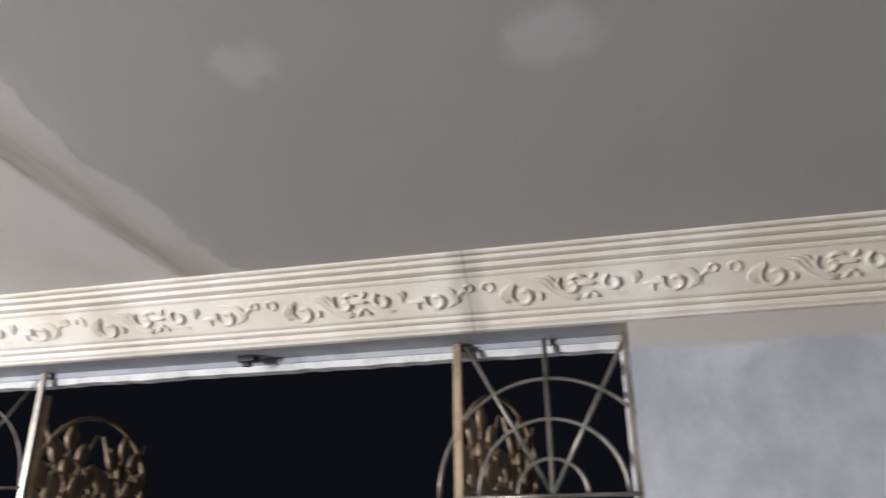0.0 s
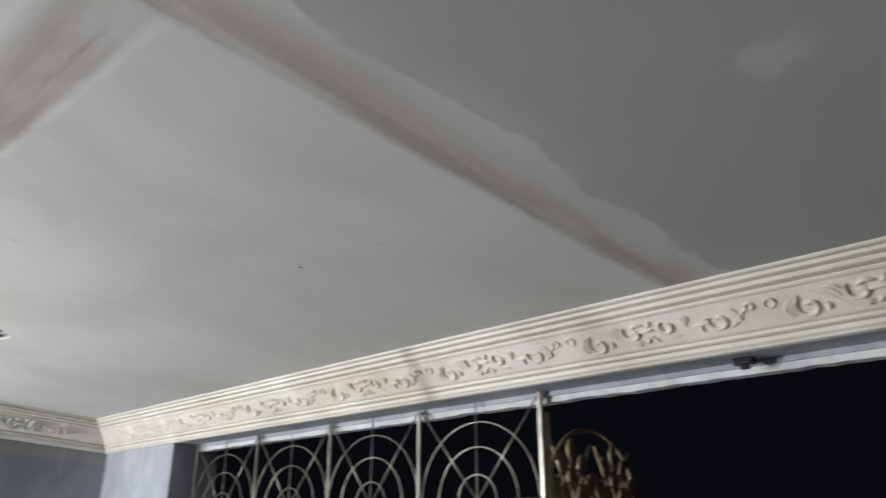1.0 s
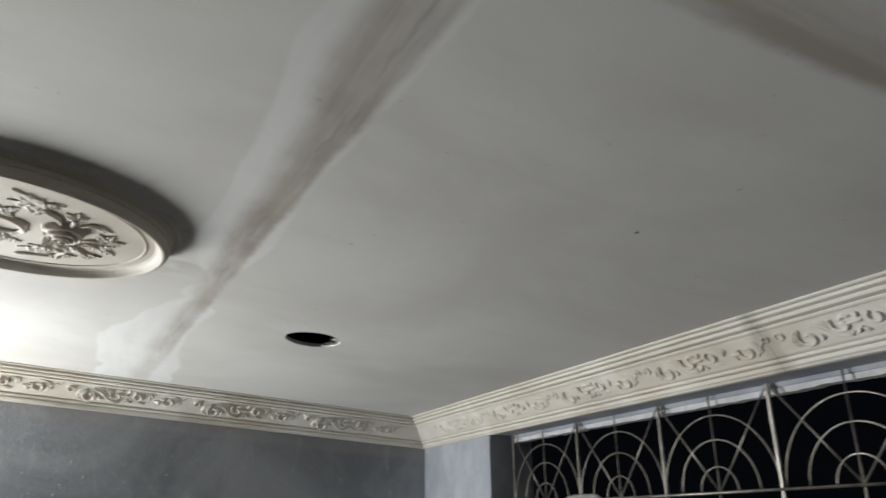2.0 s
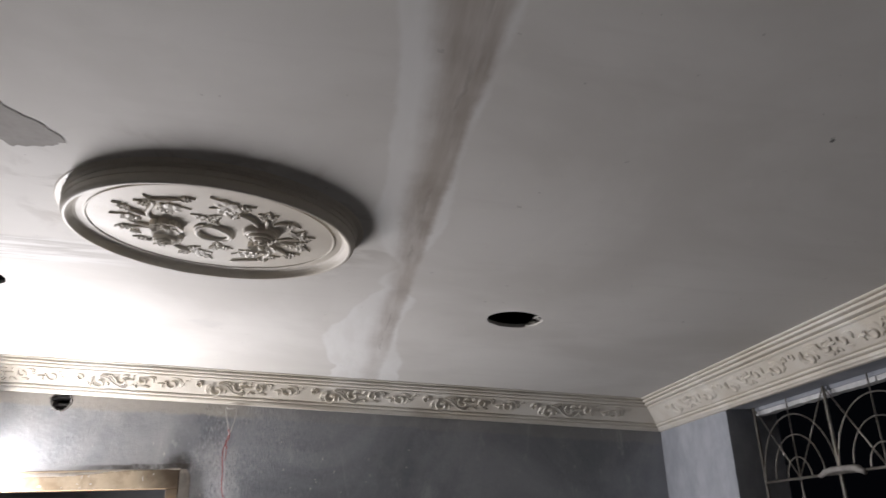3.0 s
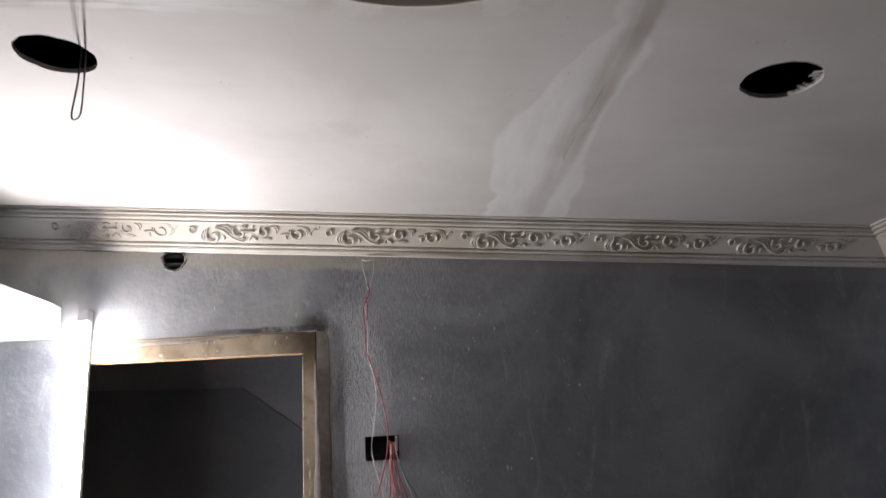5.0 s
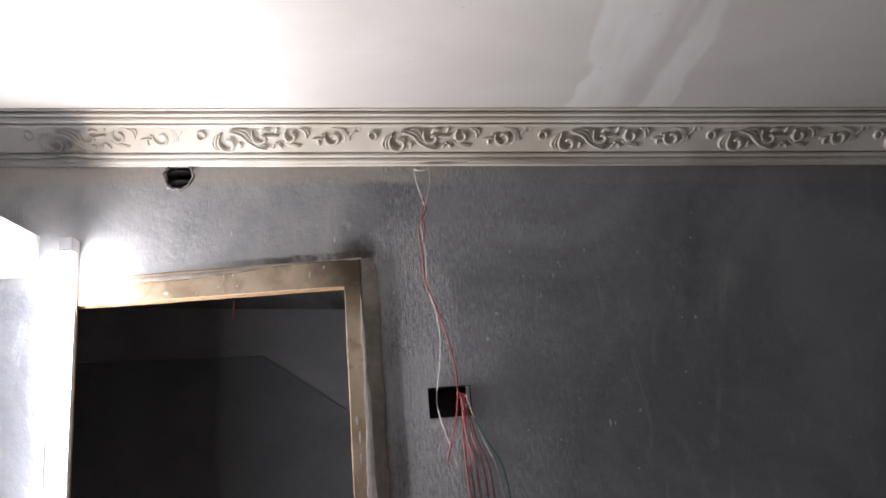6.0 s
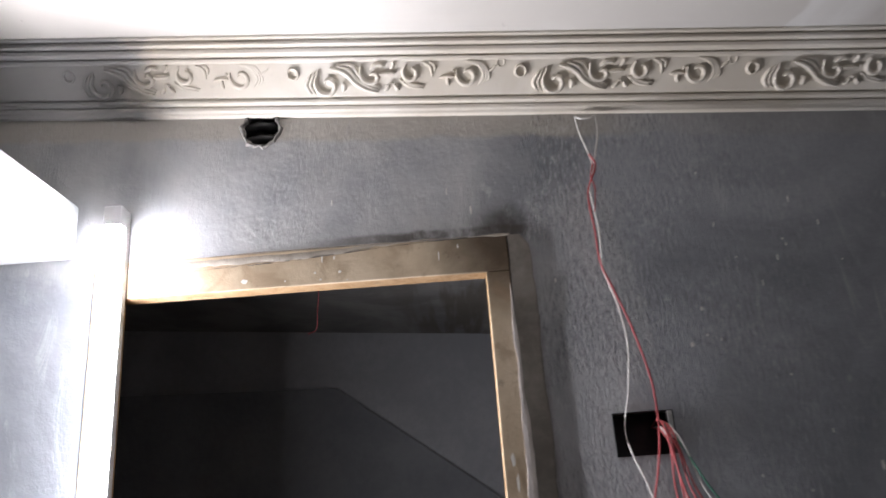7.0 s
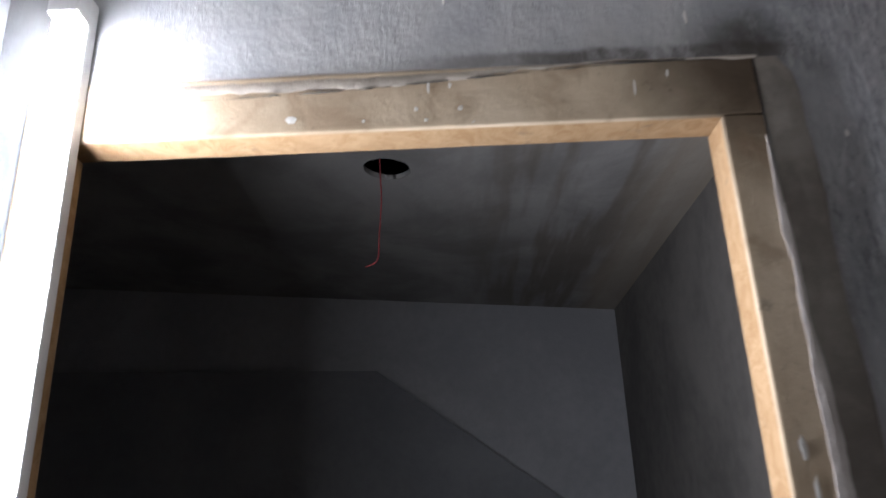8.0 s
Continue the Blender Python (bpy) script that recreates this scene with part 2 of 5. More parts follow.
    base = blend(nt, calc(nt, "MULTIPLY", comb_light, span(nt, comb, 0.62, 0.92, 0.0, 0.75)), base, (0.55, 0.555, 0.56))
    base = blend(nt, calc(nt, "MULTIPLY", comb_light, span(nt, comb, 0.40, 0.12, 0.0, 0.65)), base, (0.10, 0.102, 0.108))
    links(nt, base, bs.inputs["Base Color"])
    h = calc(nt, "ADD", calc(nt, "MULTIPLY", grain(nt, p, 14.0, 5, 0.65), 0.9), calc(nt, "MULTIPLY", comb, calc(nt, "ADD", calc(nt, "MULTIPLY", span(nt, xa, -2.26, -2.20), calc(nt, "MULTIPLY", span(nt, xa, -1.55, -2.05, 0.05, 0.24), span(nt, grain(nt, p, 3.5, 3, 0.5), 0.38, 0.62, 0.25, 1.3))), calc(nt, "MULTIPLY", calc(nt, "SUBTRACT", calc(nt, "MAXIMUM", rub, calc(nt, "MULTIPLY", over, 0.075)), calc(nt, "MULTIPLY", flat, 0.5)), span(nt, grain(nt, p, 5.0, 3), 0.38, 0.60, 0.15, 1.2)))))
    relief(nt, bs, h, 0.0045, 0.9)
    return m


def make_east_material():
    m, nt, bs = material("whitewashed_plaster", 0.7, 0, 0.3)
    p = position(nt)
    x, y, z = split(nt, p)
    big = grain(nt, scaled(nt, p, (1, 1.0, 0.7)), 5.0, 6, 0.65, 0.1)
    base = blend(nt, span(nt, big, 0.36, 0.66), (0.33, 0.347, 0.385), (0.455, 0.475, 0.51))
    blot = grain(nt, p, 8.0, 4, 0.6)
    base = blend(nt, span(nt, blot, 0.60, 0.74, 0, 0.45), base, (0.27, 0.285, 0.32))
    zz = calc(nt, "ADD", z, calc(nt, "MULTIPLY", calc(nt, "SUBTRACT", grain(nt, p, 12.0, 3), 0.5), 0.03))
    raw = calc(nt, "MULTIPLY", span(nt, zz, 2.205, 2.22), span(nt, y, -4.03, -4.09))
    base = blend(nt, calc(nt, "MULTIPLY", raw, 0.9), base, (0.40, 0.375, 0.34))
    links(nt, base, bs.inputs["Base Color"])
    relief(nt, bs, calc(nt, "ADD", grain(nt, p, 16.0, 5, 0.6), calc(nt, "MULTIPLY", grain(nt, p, 90.0, 3), 0.2)), 0.004, 0.6)
    return m


def make_wood_material():
    m, nt, bs = material("smeared_frame_timber", 0.85, 0, 0.06)
    p = position(nt)
    x, y, z = split(nt, p)
    fibre = grain(nt, scaled(nt, p, (3.0, 3.0, 3.0)), 9.0, 6, 0.7, 1.6)
    wood = blend(nt, span(nt, fibre, 0.3, 0.7), (0.33, 0.205, 0.105), (0.45, 0.31, 0.18))
    blot = grain(nt, p, 9.0, 5, 0.65, 0.5)
    slurry = blend(nt, span(nt, grain(nt, p, 5.0, 5, 0.6), 0.35, 0.65), (0.42, 0.33, 0.23), (0.60, 0.50, 0.37))
    face = span(nt, y, 0.004, 0.001)
    cover = calc(nt, "MULTIPLY", face, span(nt, blot, 0.18, 0.40, 0.75, 1.0))
    base = blend(nt, cover, wood, slurry)
    dirt = span(nt, grain(nt, p, 24.0, 4, 0.7), 0.60, 0.72, 0, 0.5)
    base = blend(nt, dirt, base, (0.16, 0.13, 0.10))
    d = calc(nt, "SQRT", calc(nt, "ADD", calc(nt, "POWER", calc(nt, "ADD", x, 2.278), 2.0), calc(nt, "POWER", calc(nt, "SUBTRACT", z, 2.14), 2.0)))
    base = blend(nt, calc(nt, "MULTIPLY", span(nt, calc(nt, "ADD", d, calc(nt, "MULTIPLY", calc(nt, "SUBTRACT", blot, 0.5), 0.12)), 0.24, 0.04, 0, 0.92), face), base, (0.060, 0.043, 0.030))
    blotch = calc(nt, "MULTIPLY", span(nt, grain(nt, p, 7.0, 4, 0.6, 0.8), 0.56, 0.66, 0, 0.45), face)
    base = blend(nt, blotch, base, (0.26, 0.185, 0.12))
    links(nt, base, bs.inputs["Base Color"])
    relief(nt, bs, calc(nt, "ADD", blot, calc(nt, "MULTIPLY", fibre, 0.4)), 0.003, 0.6)
    return m


def make_plaster_material():
    m, nt, bs = material("cast_plaster", 0.6, 0, 0.35)
    p = position(nt)
    big = grain(nt, p, 2.6, 5, 0.6, 0.5)
    fine = grain(nt, p, 26.0, 4, 0.65)
    base = blend(nt, span(nt, big, 0.35, 0.66), (0.65, 0.595, 0.505), (0.79, 0.755, 0.685))
    base = blend(nt, span(nt, fine, 0.60, 0.78, 0, 0.45), base, (0.50, 0.46, 0.40))
    joint = span(nt, grain(nt, scaled(nt, p, (1.0, 1.0, 0.15)), 2.3, 2, 0.4), 0.60, 0.70, 0, 0.55)
    base = blend(nt, joint, base, (0.50, 0.455, 0.39))
    x, y, z = split(nt, p)
    lap = calc(nt, "MULTIPLY", calc(nt, "SUBTRACT", grain(nt, p, 14.0, 3, 0.6), 0.5), 0.05)
    for at in (-2.25, -3.77):                       # dusty filler where two cast lengths meet
        seam = calc(nt, "MULTIPLY", band(nt, calc(nt, "ADD", y, lap), at, 0.012, 0.035), span(nt, x, -0.18, -0.15))
        base = blend(nt, calc(nt, "MULTIPLY", seam, 0.6), base, (0.42, 0.385, 0.325))
        line = calc(nt, "MULTIPLY", band(nt, y, at, 0.0012, 0.0015), span(nt, x, -0.18, -0.15))
        base = blend(nt, calc(nt, "MULTIPLY", line, 0.6), base, (0.20, 0.18, 0.15))
    smear = calc(nt, "MULTIPLY", span(nt, calc(nt, "ADD", x, calc(nt, "MULTIPLY", calc(nt, "SUBTRACT", grain(nt, p, 9.0, 4), 0.5), 0.35)), -3.02, -3.16), span(nt, y, -0.30, -0.25))
    base = blend(nt, calc(nt, "MULTIPLY", smear, 0.8), base, (0.27, 0.275, 0.285))
    links(nt, base, bs.inputs["Base Color"])
    relief(nt, bs, calc(nt, "ADD", calc(nt, "MULTIPLY", grain(nt, p, 18.0, 4), 0.7), calc(nt, "MULTIPLY", grain(nt, p, 140.0, 3), 0.15)), 0.0025, 0.5)
    return m


def make_far_ceiling_material():
    m, nt, bs = material("dull_grey_putty", 0.85, 0, 0.3)
    p = position(nt)
    x, y, z = split(nt, p)
    big = grain(nt, p, 3.5, 5, 0.6, 0.3)
    base = blend(nt, span(nt, big, 0.35, 0.65), (0.24, 0.232, 0.225), (0.36, 0.35, 0.34))
    # long brown streaks along the side wall
    xw = calc(nt, "ADD", x, calc(nt, "MULTIPLY", calc(nt, "SUBTRACT", grain(nt, p, 2.5, 3), 0.5), 0.12))
    streak = span(nt, grain(nt, scaled(nt, p, (7.0, 0.7, 1.0)), 2.4, 3, 0.5), 0.42, 0.60)
    base = blend(nt, calc(nt, "MULTIPLY", streak, span(nt, xw, -2.72, -2.42, 0.0, 0.75)), base, (0.17, 0.145, 0.12))
    base = blend(nt, calc(nt, "MULTIPLY", span(nt, xw, -2.30, -2.20), 0.6), base, (0.44, 0.385, 0.315))
    links(nt, base, bs.inputs["Base Color"])
    relief(nt, bs, grain(nt, p, 30.0, 4, 0.6), 0.002)
    return m


CEILING = make_ceiling_material()
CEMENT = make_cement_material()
EASTWALL = make_east_material()
TIMBER = make_wood_material()
PLASTER = make_plaster_material()
BOARD = mottled("bare_gypsum_board", (0.28, 0.262, 0.24), (0.35, 0.33, 0.305), 6.0, 0.85)
ROUGH_WALL = mottled("grey_cement_plaster", (0.09, 0.09, 0.095), (0.14, 0.14, 0.142), 2.0, 0.85, bump=0.002, fine=40.0)
DARK_ROOM = mottled("raw_grey_plaster", (0.40, 0.405, 0.425), (0.52, 0.522, 0.54), 2.2, 0.85, bump=0.002, fine=35.0)
FAR_CEILING = make_far_ceiling_material()
# plaster made darker on this one wall to put its shade into the colour
DARK_SIDE = mottled("shade_darkened_plaster", (0.105, 0.10, 0.094), (0.175, 0.165, 0.153), 2.5, 0.85, bump=0.002, fine=30.0)
# darker copy of the far wall's plaster, for the shadow painted on it
SHADE_GREY = mottled("shaded_far_plaster", (0.245, 0.25, 0.268), (0.31, 0.315, 0.33), 2.6, 0.8, bump=0.0015, fine=35.0)
CONCRETE = mottled("dusty_concrete_floor", (0.05, 0.048, 0.045), (0.085, 0.081, 0.077), 1.5, 0.9, bump=0.002)
SLAB = mottled("whitewashed_slab", (0.36, 0.375, 0.39), (0.50, 0.51, 0.52), 5.0, 0.75, bump=0.002, fine=30.0)
STEEL = mottled("worn_grey_steel", (0.16, 0.145, 0.125), (0.34, 0.315, 0.28), 14.0, 0.34, 0.6, bump=0.0004, fine=150.0, spec=0.5)
BRASS = mottled("tan_painted_iron", (0.27, 0.19, 0.12), (0.46, 0.345, 0.23), 12.0, 0.5, 0.2, bump=0.0004, fine=120.0, spec=0.5)
WHITE_FRAME = mottled("chalky_white_paint", (0.55, 0.55, 0.55), (0.76, 0.76, 0.75), 12.0, 0.7, bump=0.001, fine=60.0)
FILLER = mottled("pale_filler", (0.44, 0.405, 0.38), (0.60, 0.56, 0.53), 14.0, 0.8, bump=0.0015, fine=60.0)
BAND = mottled("trowelled_damp_plaster", (0.17, 0.153, 0.134), (0.285, 0.262, 0.235), 7.0, 0.75, bump=0.0012, fine=50.0)
CRUMB = mottled("crumbled_grey_plaster", (0.15, 0.145, 0.14), (0.28, 0.27, 0.255), 40.0, 0.9, bump=0.002, fine=80.0)
LIP = mottled("grey_beige_plaster", (0.27, 0.24, 0.205), (0.42, 0.375, 0.32), 9.0, 0.85, bump=0.002, fine=60.0)
MORTAR = mottled("dark_mortar", (0.06, 0.055, 0.05), (0.15, 0.14, 0.125), 16.0, 0.9, bump=0.003, fine=60.0)
SPLASH = mottled("dried_paint_splash", (0.62, 0.60, 0.56), (0.74, 0.73, 0.70), 30.0, 0.6, bump=0.0)
BLACK = mottled("black_plastic", (0.012, 0.012, 0.013), (0.025, 0.025, 0.027), 20.0, 0.4, bump=0.0003)
# near-black, so the shade inside holes is in the colour
VOID = mottled("shade_black_void", (0.015, 0.014, 0.013), (0.03, 0.028, 0.026), 6.0, 0.95, bump=0.0)
WIRE_WHITE = mottled("white_wire_sheath", (0.55, 0.535, 0.51), (0.70, 0.69, 0.665), 40.0, 0.4, bump=0.0)
WIRE_RED = mottled("red_wire_sheath", (0.30, 0.05, 0.055), (0.42, 0.09, 0.095), 40.0, 0.4, bump=0.0)
WIRE_GREEN = mottled("green_wire_sheath", (0.04, 0.16, 0.11), (0.07, 0.24, 0.17), 40.0, 0.4, bump=0.0)
WIRE_DARK = mottled("dusty_dark_wire", (0.03, 0.029, 0.027), (0.075, 0.072, 0.068), 40.0, 0.5, bump=0.0)
GALV = mottled("galvanised_tin", (0.55, 0.55, 0.54), (0.72, 0.72, 0.71), 40.0, 0.4, 0.6, bump=0.0)
CLOTH = mottled("grey_dust_cloth", (0.26, 0.245, 0.23), (0.36, 0.345, 0.32), 20.0, 0.95, bump=0.001)

lamp_mat, lamp_nt, lamp_bs = material("lit_tube_diffuser", 0.3)
lamp_bs.inputs["Base Color"].default_value = (0.9, 0.9, 0.9, 1)
lamp_bs.inputs["Emission Color"].default_value = (1.0, 0.965, 0.985, 1)
lamp_bs.inputs["Emission Strength"].default_value = TUBE_POWER
lamp_side_mat, side_nt, side_bs = material("dim_tube_side", 0.3)
side_bs.inputs["Base Color"].default_value = (0.9, 0.9, 0.9, 1)
side_bs.inputs["Emission Color"].default_value = (0.97, 0.97, 1.0, 1)
side_bs.inputs["Emission Strength"].default_value = TUBE_POWER * 0.085
lamp_edge_mat, edge_nt, edge_bs = material("soft_tube_side", 0.3)
edge_bs.inputs["Base Color"].default_value = (0.9, 0.9, 0.9, 1)
edge_bs.inputs["Emission Color"].default_value = (0.98, 0.97, 1.0, 1)
edge_bs.inputs["Emission Strength"].default_value = TUBE_POWER * 0.32
CAP = mottled("white_moulded_plastic", (0.72, 0.72, 0.72), (0.80, 0.80, 0.80), 20.0, 0.35, bump=0.0)


# ---- mesh helpers ----
def part(name, bm, mat, parent=None, label="", smooth=False):
    bmesh.ops.recalc_face_normals(bm, faces=bm.faces)
    me = bpy.data.meshes.new(name)
    bm.to_mesh(me)
    bm.free()
    for m in (mat if isinstance(mat, (list, tuple)) else [mat]):
        me.materials.append(m)
    if smooth:
        for f in me.polygons:
            f.use_smooth = True
    ob = new(name, me)
    if parent is not None:
        ob.parent = parent
    if label:
        ob["label"] = label
    return ob


def shared(name, me, m, parent):
    ob = new(name, me)
    ob.parent = parent
    ob.matrix_basis = m
    return ob


def box(bm, x0, x1, y0, y1, z0, z1, bevel=0.0):
    vs = [bm.verts.new((x, y, z)) for x in (x0, x1) for y in (y0, y1) for z in (z0, z1)]
    fs = [bm.faces.new([vs[i] for i in q]) for q in ((0, 1, 3, 2), (4, 6, 7, 5), (0, 4, 5, 1), (2, 3, 7, 6), (0, 2, 6, 4), (1, 5, 7, 3))]
    if bevel:
        es = list({e for f in fs for e in f.edges})
        bmesh.ops.bevel(bm, geom=es, offset=bevel, segments=2, affect="EDGES", profile=0.6)
    return bm


def smooth_line(pts, n=6):
    """A Catmull-Rom line through the points."""
    p = [Vector(q) for q in pts]
    p = [p[0] * 2 - p[1]] + p + [p[-1] * 2 - p[-2]]
    out = []
    for i in range(1, len(p) - 2):
        for k in range(n):
            t = k / n
            a, b, c, d = p[i - 1], p[i], p[i + 1], p[i + 2]
            out.append(0.5 * ((2 * b) + (c - a) * t + (2 * a - 5 * b + 4 * c - d) * t * t + (3 * b - a - 3 * c + d) * t ** 3))
    out.append(p[-2])
    return out


def tube(bm, pts, r, sides=8, cap=True):
    """A round bar along the points; r a number or one per point."""
    pts = [Vector(p) for p in pts]
    rs = r if isinstance(r, (list, tuple)) else [r] * len(pts)
    rings, ref = [], None
    for i, p in enumerate(pts):
        d = (pts[min(i + 1, len(pts) - 1)] - pts[max(i - 1, 0)]).normalized()
        if ref is None:
            ref = d.orthogonal().normalized()
        ref = (ref - d * ref.dot(d)).normalized()
        s = d.cross(ref)
        rings.append([bm.verts.new(p + (ref * math.cos(a) + s * math.sin(a)) * rs[i]) for a in (2 * math.pi * k / sides for k in range(sides))])
    for a, b in zip(rings, rings[1:]):
        for k in range(sides):
            bm.faces.new((a[k], a[(k + 1) % sides], b[(k + 1) % sides], b[k]))
    if cap:
        bm.faces.new(rings[0][::-1])
        bm.faces.new(rings[-1])
    return bm


def ribbon(bm, pts, widths, height, place):
    """A half-round raised stroke along flat points, set on a surface by place(u, v, n)."""
    rows = []
    for i, (u, v) in enumerate(pts):
        a, b = pts[max(i - 1, 0)], pts[min(i + 1, len(pts) - 1)]
        du, dv = b[0] - a[0], b[1] - a[1]
        k = math.hypot(du, dv) or 1.0
        nu, nv = -dv / k, du / k
        w = widths[i] if isinstance(widths, (list, tuple)) else widths
        h = height * min(1.0, w / 0.003)
        rows.append([bm.verts.new(place(u + nu * w * s, v + nv * w * s, h * t)) for s, t in ((-1, -0.15), (-0.62, 0.75), (0, 1.0), (0.62, 0.75), (1, -0.15))])
    for a, b in zip(rows, rows[1:]):
        for k in range(4):
            bm.faces.new((a[k], a[k + 1], b[k + 1], b[k]))


def perforated(bm, us, vs, empty, rounds, place, thick):
    """A sheet of cells with rectangular gaps and round holes, with thickness. rounds: (cell i, cell j, u, v, r)."""
    nu, nv = len(us) - 1, len(vs) - 1
    ringed = {(i, j): (u, v, r) for i, j, u, v, r in rounds}
    pt = {}

    def vert(u, v, w):
        key = (round(u, 5), round(v, 5), w)
        if key not in pt:
            pt[key] = bm.verts.new(place(u, v, w))
        return pt[key]
    for i in range(nu):
        for j in range(nv):
            if empty(i, j):
                continue
            c = [(us[i], vs[j]), (us[i + 1], vs[j]), (us[i + 1], vs[j + 1]), (us[i], vs[j + 1])]
            if (i, j) in ringed:
                cu, cv, r = ringed[(i, j)]
                n = 40
                ring = []
                for k in range(n):
                    a = 2 * math.pi * k / n - 0.75 * math.pi
                    rr = r * (1 + 0.05 * noise.noise(Vector((cu * 9 + math.cos(a) * 2.2, cv * 9 + math.sin(a) * 2.2, 3.1))) + 0.015 * random.uniform(-1, 1))
                    ring.append((cu + rr * math.cos(a), cv + rr * math.sin(a)))
                for w in (0.0, thick):
                    for q in range(4):
                        for k in range(q * 10 + 1, q * 10 + 11):
                            near = c[q] if k <= q * 10 + 5 else c[(q + 1) % 4]
                            bm.faces.new((vert(*near, w), vert(*ring[k - 1], w), vert(*ring[k % n], w)))
                        bm.faces.new((vert(*c[q], w), vert(*c[(q + 1) % 4], w), vert(*ring[q * 10 + 5], w)))
                for k in range(n):
                    bm.faces.new((vert(*ring[k - 1], 0.0), vert(*ring[k], 0.0), vert(*ring[k], thick), vert(*ring[k - 1], thick)))
            else:
                for w in (0.0, thick):
                    bm.faces.new([vert(*q, w) for q in c])
            for k, (di, dj) in enumerate(((0, -1), (1, 0), (0, 1), (-1, 0))):
                a, b = i + di, j + dj
                if not (0 <= a < nu and 0 <= b < nv) or empty(a, b):
                    p, q = c[k], c[(k + 1) % 4]
                    bm.faces.new((vert(*p, 0.0), vert(*q, 0.0), vert(*q, thick), vert(*p, thick)))
    return bm


# ---- the room: corner of door wall and window wall at the origin ----
WEST, SOUTH, ROOF = -5.6, -8.6, 3.05
DOOR_L, DOOR_R, DOOR_TOP = -3.192, -2.279, 2.132


def ceil_z(x):
    return 2.407 - 0.070 * x


def corn_z(x):
    return ceil_z(x) - 0.132


# door wall, with the door opening, the switch box recess and a pipe hole
bm = bmesh.new()
xs = [WEST, DOOR_L, -2.90, -2.75, DOOR_R, -2.104, -1.980, 0.0]
zs = [0.0, 1.644, 1.731, DOOR_TOP, 2.364, 2.514, ROOF]


def north_gap(i, j):
    return (1 <= i <= 3 and j <= 2) or (i == 5 and j == 1)


perforated(bm, xs, zs, north_gap, [(2, 4, -2.826, 2.438, 0.042)], lambda u, v, w: Vector((u, w, v)), 0.11)
wall_north = tagged(part("wall_north", bm, CEMENT), "dark grey rough cement-plastered wall round the doorway", "wall", kind="structure")

# window wall
bm = bmesh.new()
ys = [SOUTH, -4.10, -0.664, 0.11]
zs = [0.0, 0.72, 2.274, ROOF]
perforated(bm, ys, zs, lambda i, j: i == 1 and j == 1, [], lambda u, v, w: Vector((w, u, v)), 0.22)
wall_east = tagged(part("wall_east", bm, EASTWALL), "patchy bluish white plaster wall with a wide window", "wall", kind="structure")

bm = bmesh.new()
box(bm, WEST - 0.15, WEST, SOUTH - 0.15, 0.11, 0, ROOF)
tagged(part("wall_west", bm, ROUGH_WALL), "grey cement-plastered wall", "wall", kind="structure")
bm = bmesh.new()
box(bm, WEST, 0.22, SOUTH - 0.15, SOUTH, 0, ROOF)
tagged(part("wall_south", bm, ROUGH_WALL), "grey cement-plastered wall", "wall", kind="structure")
bm = bmesh.new()
box(bm, WEST - 0.15, 0.22, SOUTH - 0.15, 3.1, -0.12, 0.0)
tagged(part("floor", bm, CONCRETE), "dusty bare cement floor", "floor", kind="structure")
# unseen slab added to close the space over the ceiling and keep it dark
bm = bmesh.new()
box(bm, WEST - 0.15, 0.22, SOUTH - 0.15, 3.1, ROOF, ROOF + 0.12)
tagged(part("roof_slab", bm, VOID), "unseen slab above the false ceiling, near-black as shade", "slab", kind="structure")

# false ceiling: one sheet with two lamp holes, plus bare patches
bm = bmesh.new()
HOLE_E, HOLE_W = (-1.013, -1.258), (-2.684, -1.285)
cx = [WEST, -2.834, -2.534, -1.163, -0.863, 0.0]
cy = [SOUTH, -1.43, -1.11, 0.0]
perforated(bm, cx, cy, lambda i, j: False, [(1, 1, HOLE_W[0], HOLE_W[1], 0.087), (3, 1, HOLE_E[0], HOLE_E[1], 0.091)],
           lambda u, v, w: Vector((u, v, ceil_z(u) + w)), 0.012)


def bare_patch(bm, outline, seed):
    pts, rnd = [], random.Random(seed)
    for a, b in zip(outline, outline[1:] + outline[:1]):
        for k in range(5):
            t = k / 5
            pts.append((a[0] + (b[0] - a[0]) * t + rnd.uniform(-1, 1) * 0.005, a[1] + (b[1] - a[1]) * t + rnd.uniform(-1, 1) * 0.005))
    f = bm.faces.new([bm.verts.new((x, y, ceil_z(x) - 0.0012)) for x, y in pts])
    f.material_index = 1


bare_patch(bm, [(-2.268, -2.252), (-2.255, -2.30), (-2.198, -2.347), (-2.165, -2.30), (-2.141, -2.271), (-2.118, -2.215), (-2.142, -2.195), (-2.19, -2.178), (-2.24, -2.175)], 1)
bare_patch(bm, [(-2.30, -2.48), (-2.24, -2.468), (-2.165, -2.478), (-2.125, -2.55), (-2.19, -2.61), (-2.29, -2.60)], 2)
for k in range(9):                 # torn board edge inside the east hole
    a = radians(-38 + 11 * k)
    r0, r1 = 0.095, 0.095 - 0.030 * abs(math.sin(k * 2.3)) - 0.006
    quad = [(r0, a - 0.09), (r0, a + 0.09), (r1, a + 0.03), (r1 + 0.004, a - 0.04)]
    bm.faces.new([bm.verts.new((HOLE_E[0] + r * math.cos(b), HOLE_E[1] + r * math.sin(b), ceil_z(HOLE_E[0] + r * math.cos(b)) + 0.004 + 0.004 * (i % 2))) for i, (r, b) in enumerate(quad)])
ceiling = tagged(part("ceiling", bm, [CEILING, BOARD]), "puttied gypsum false ceiling with brown unpainted joints", "ceiling", kind="structure")

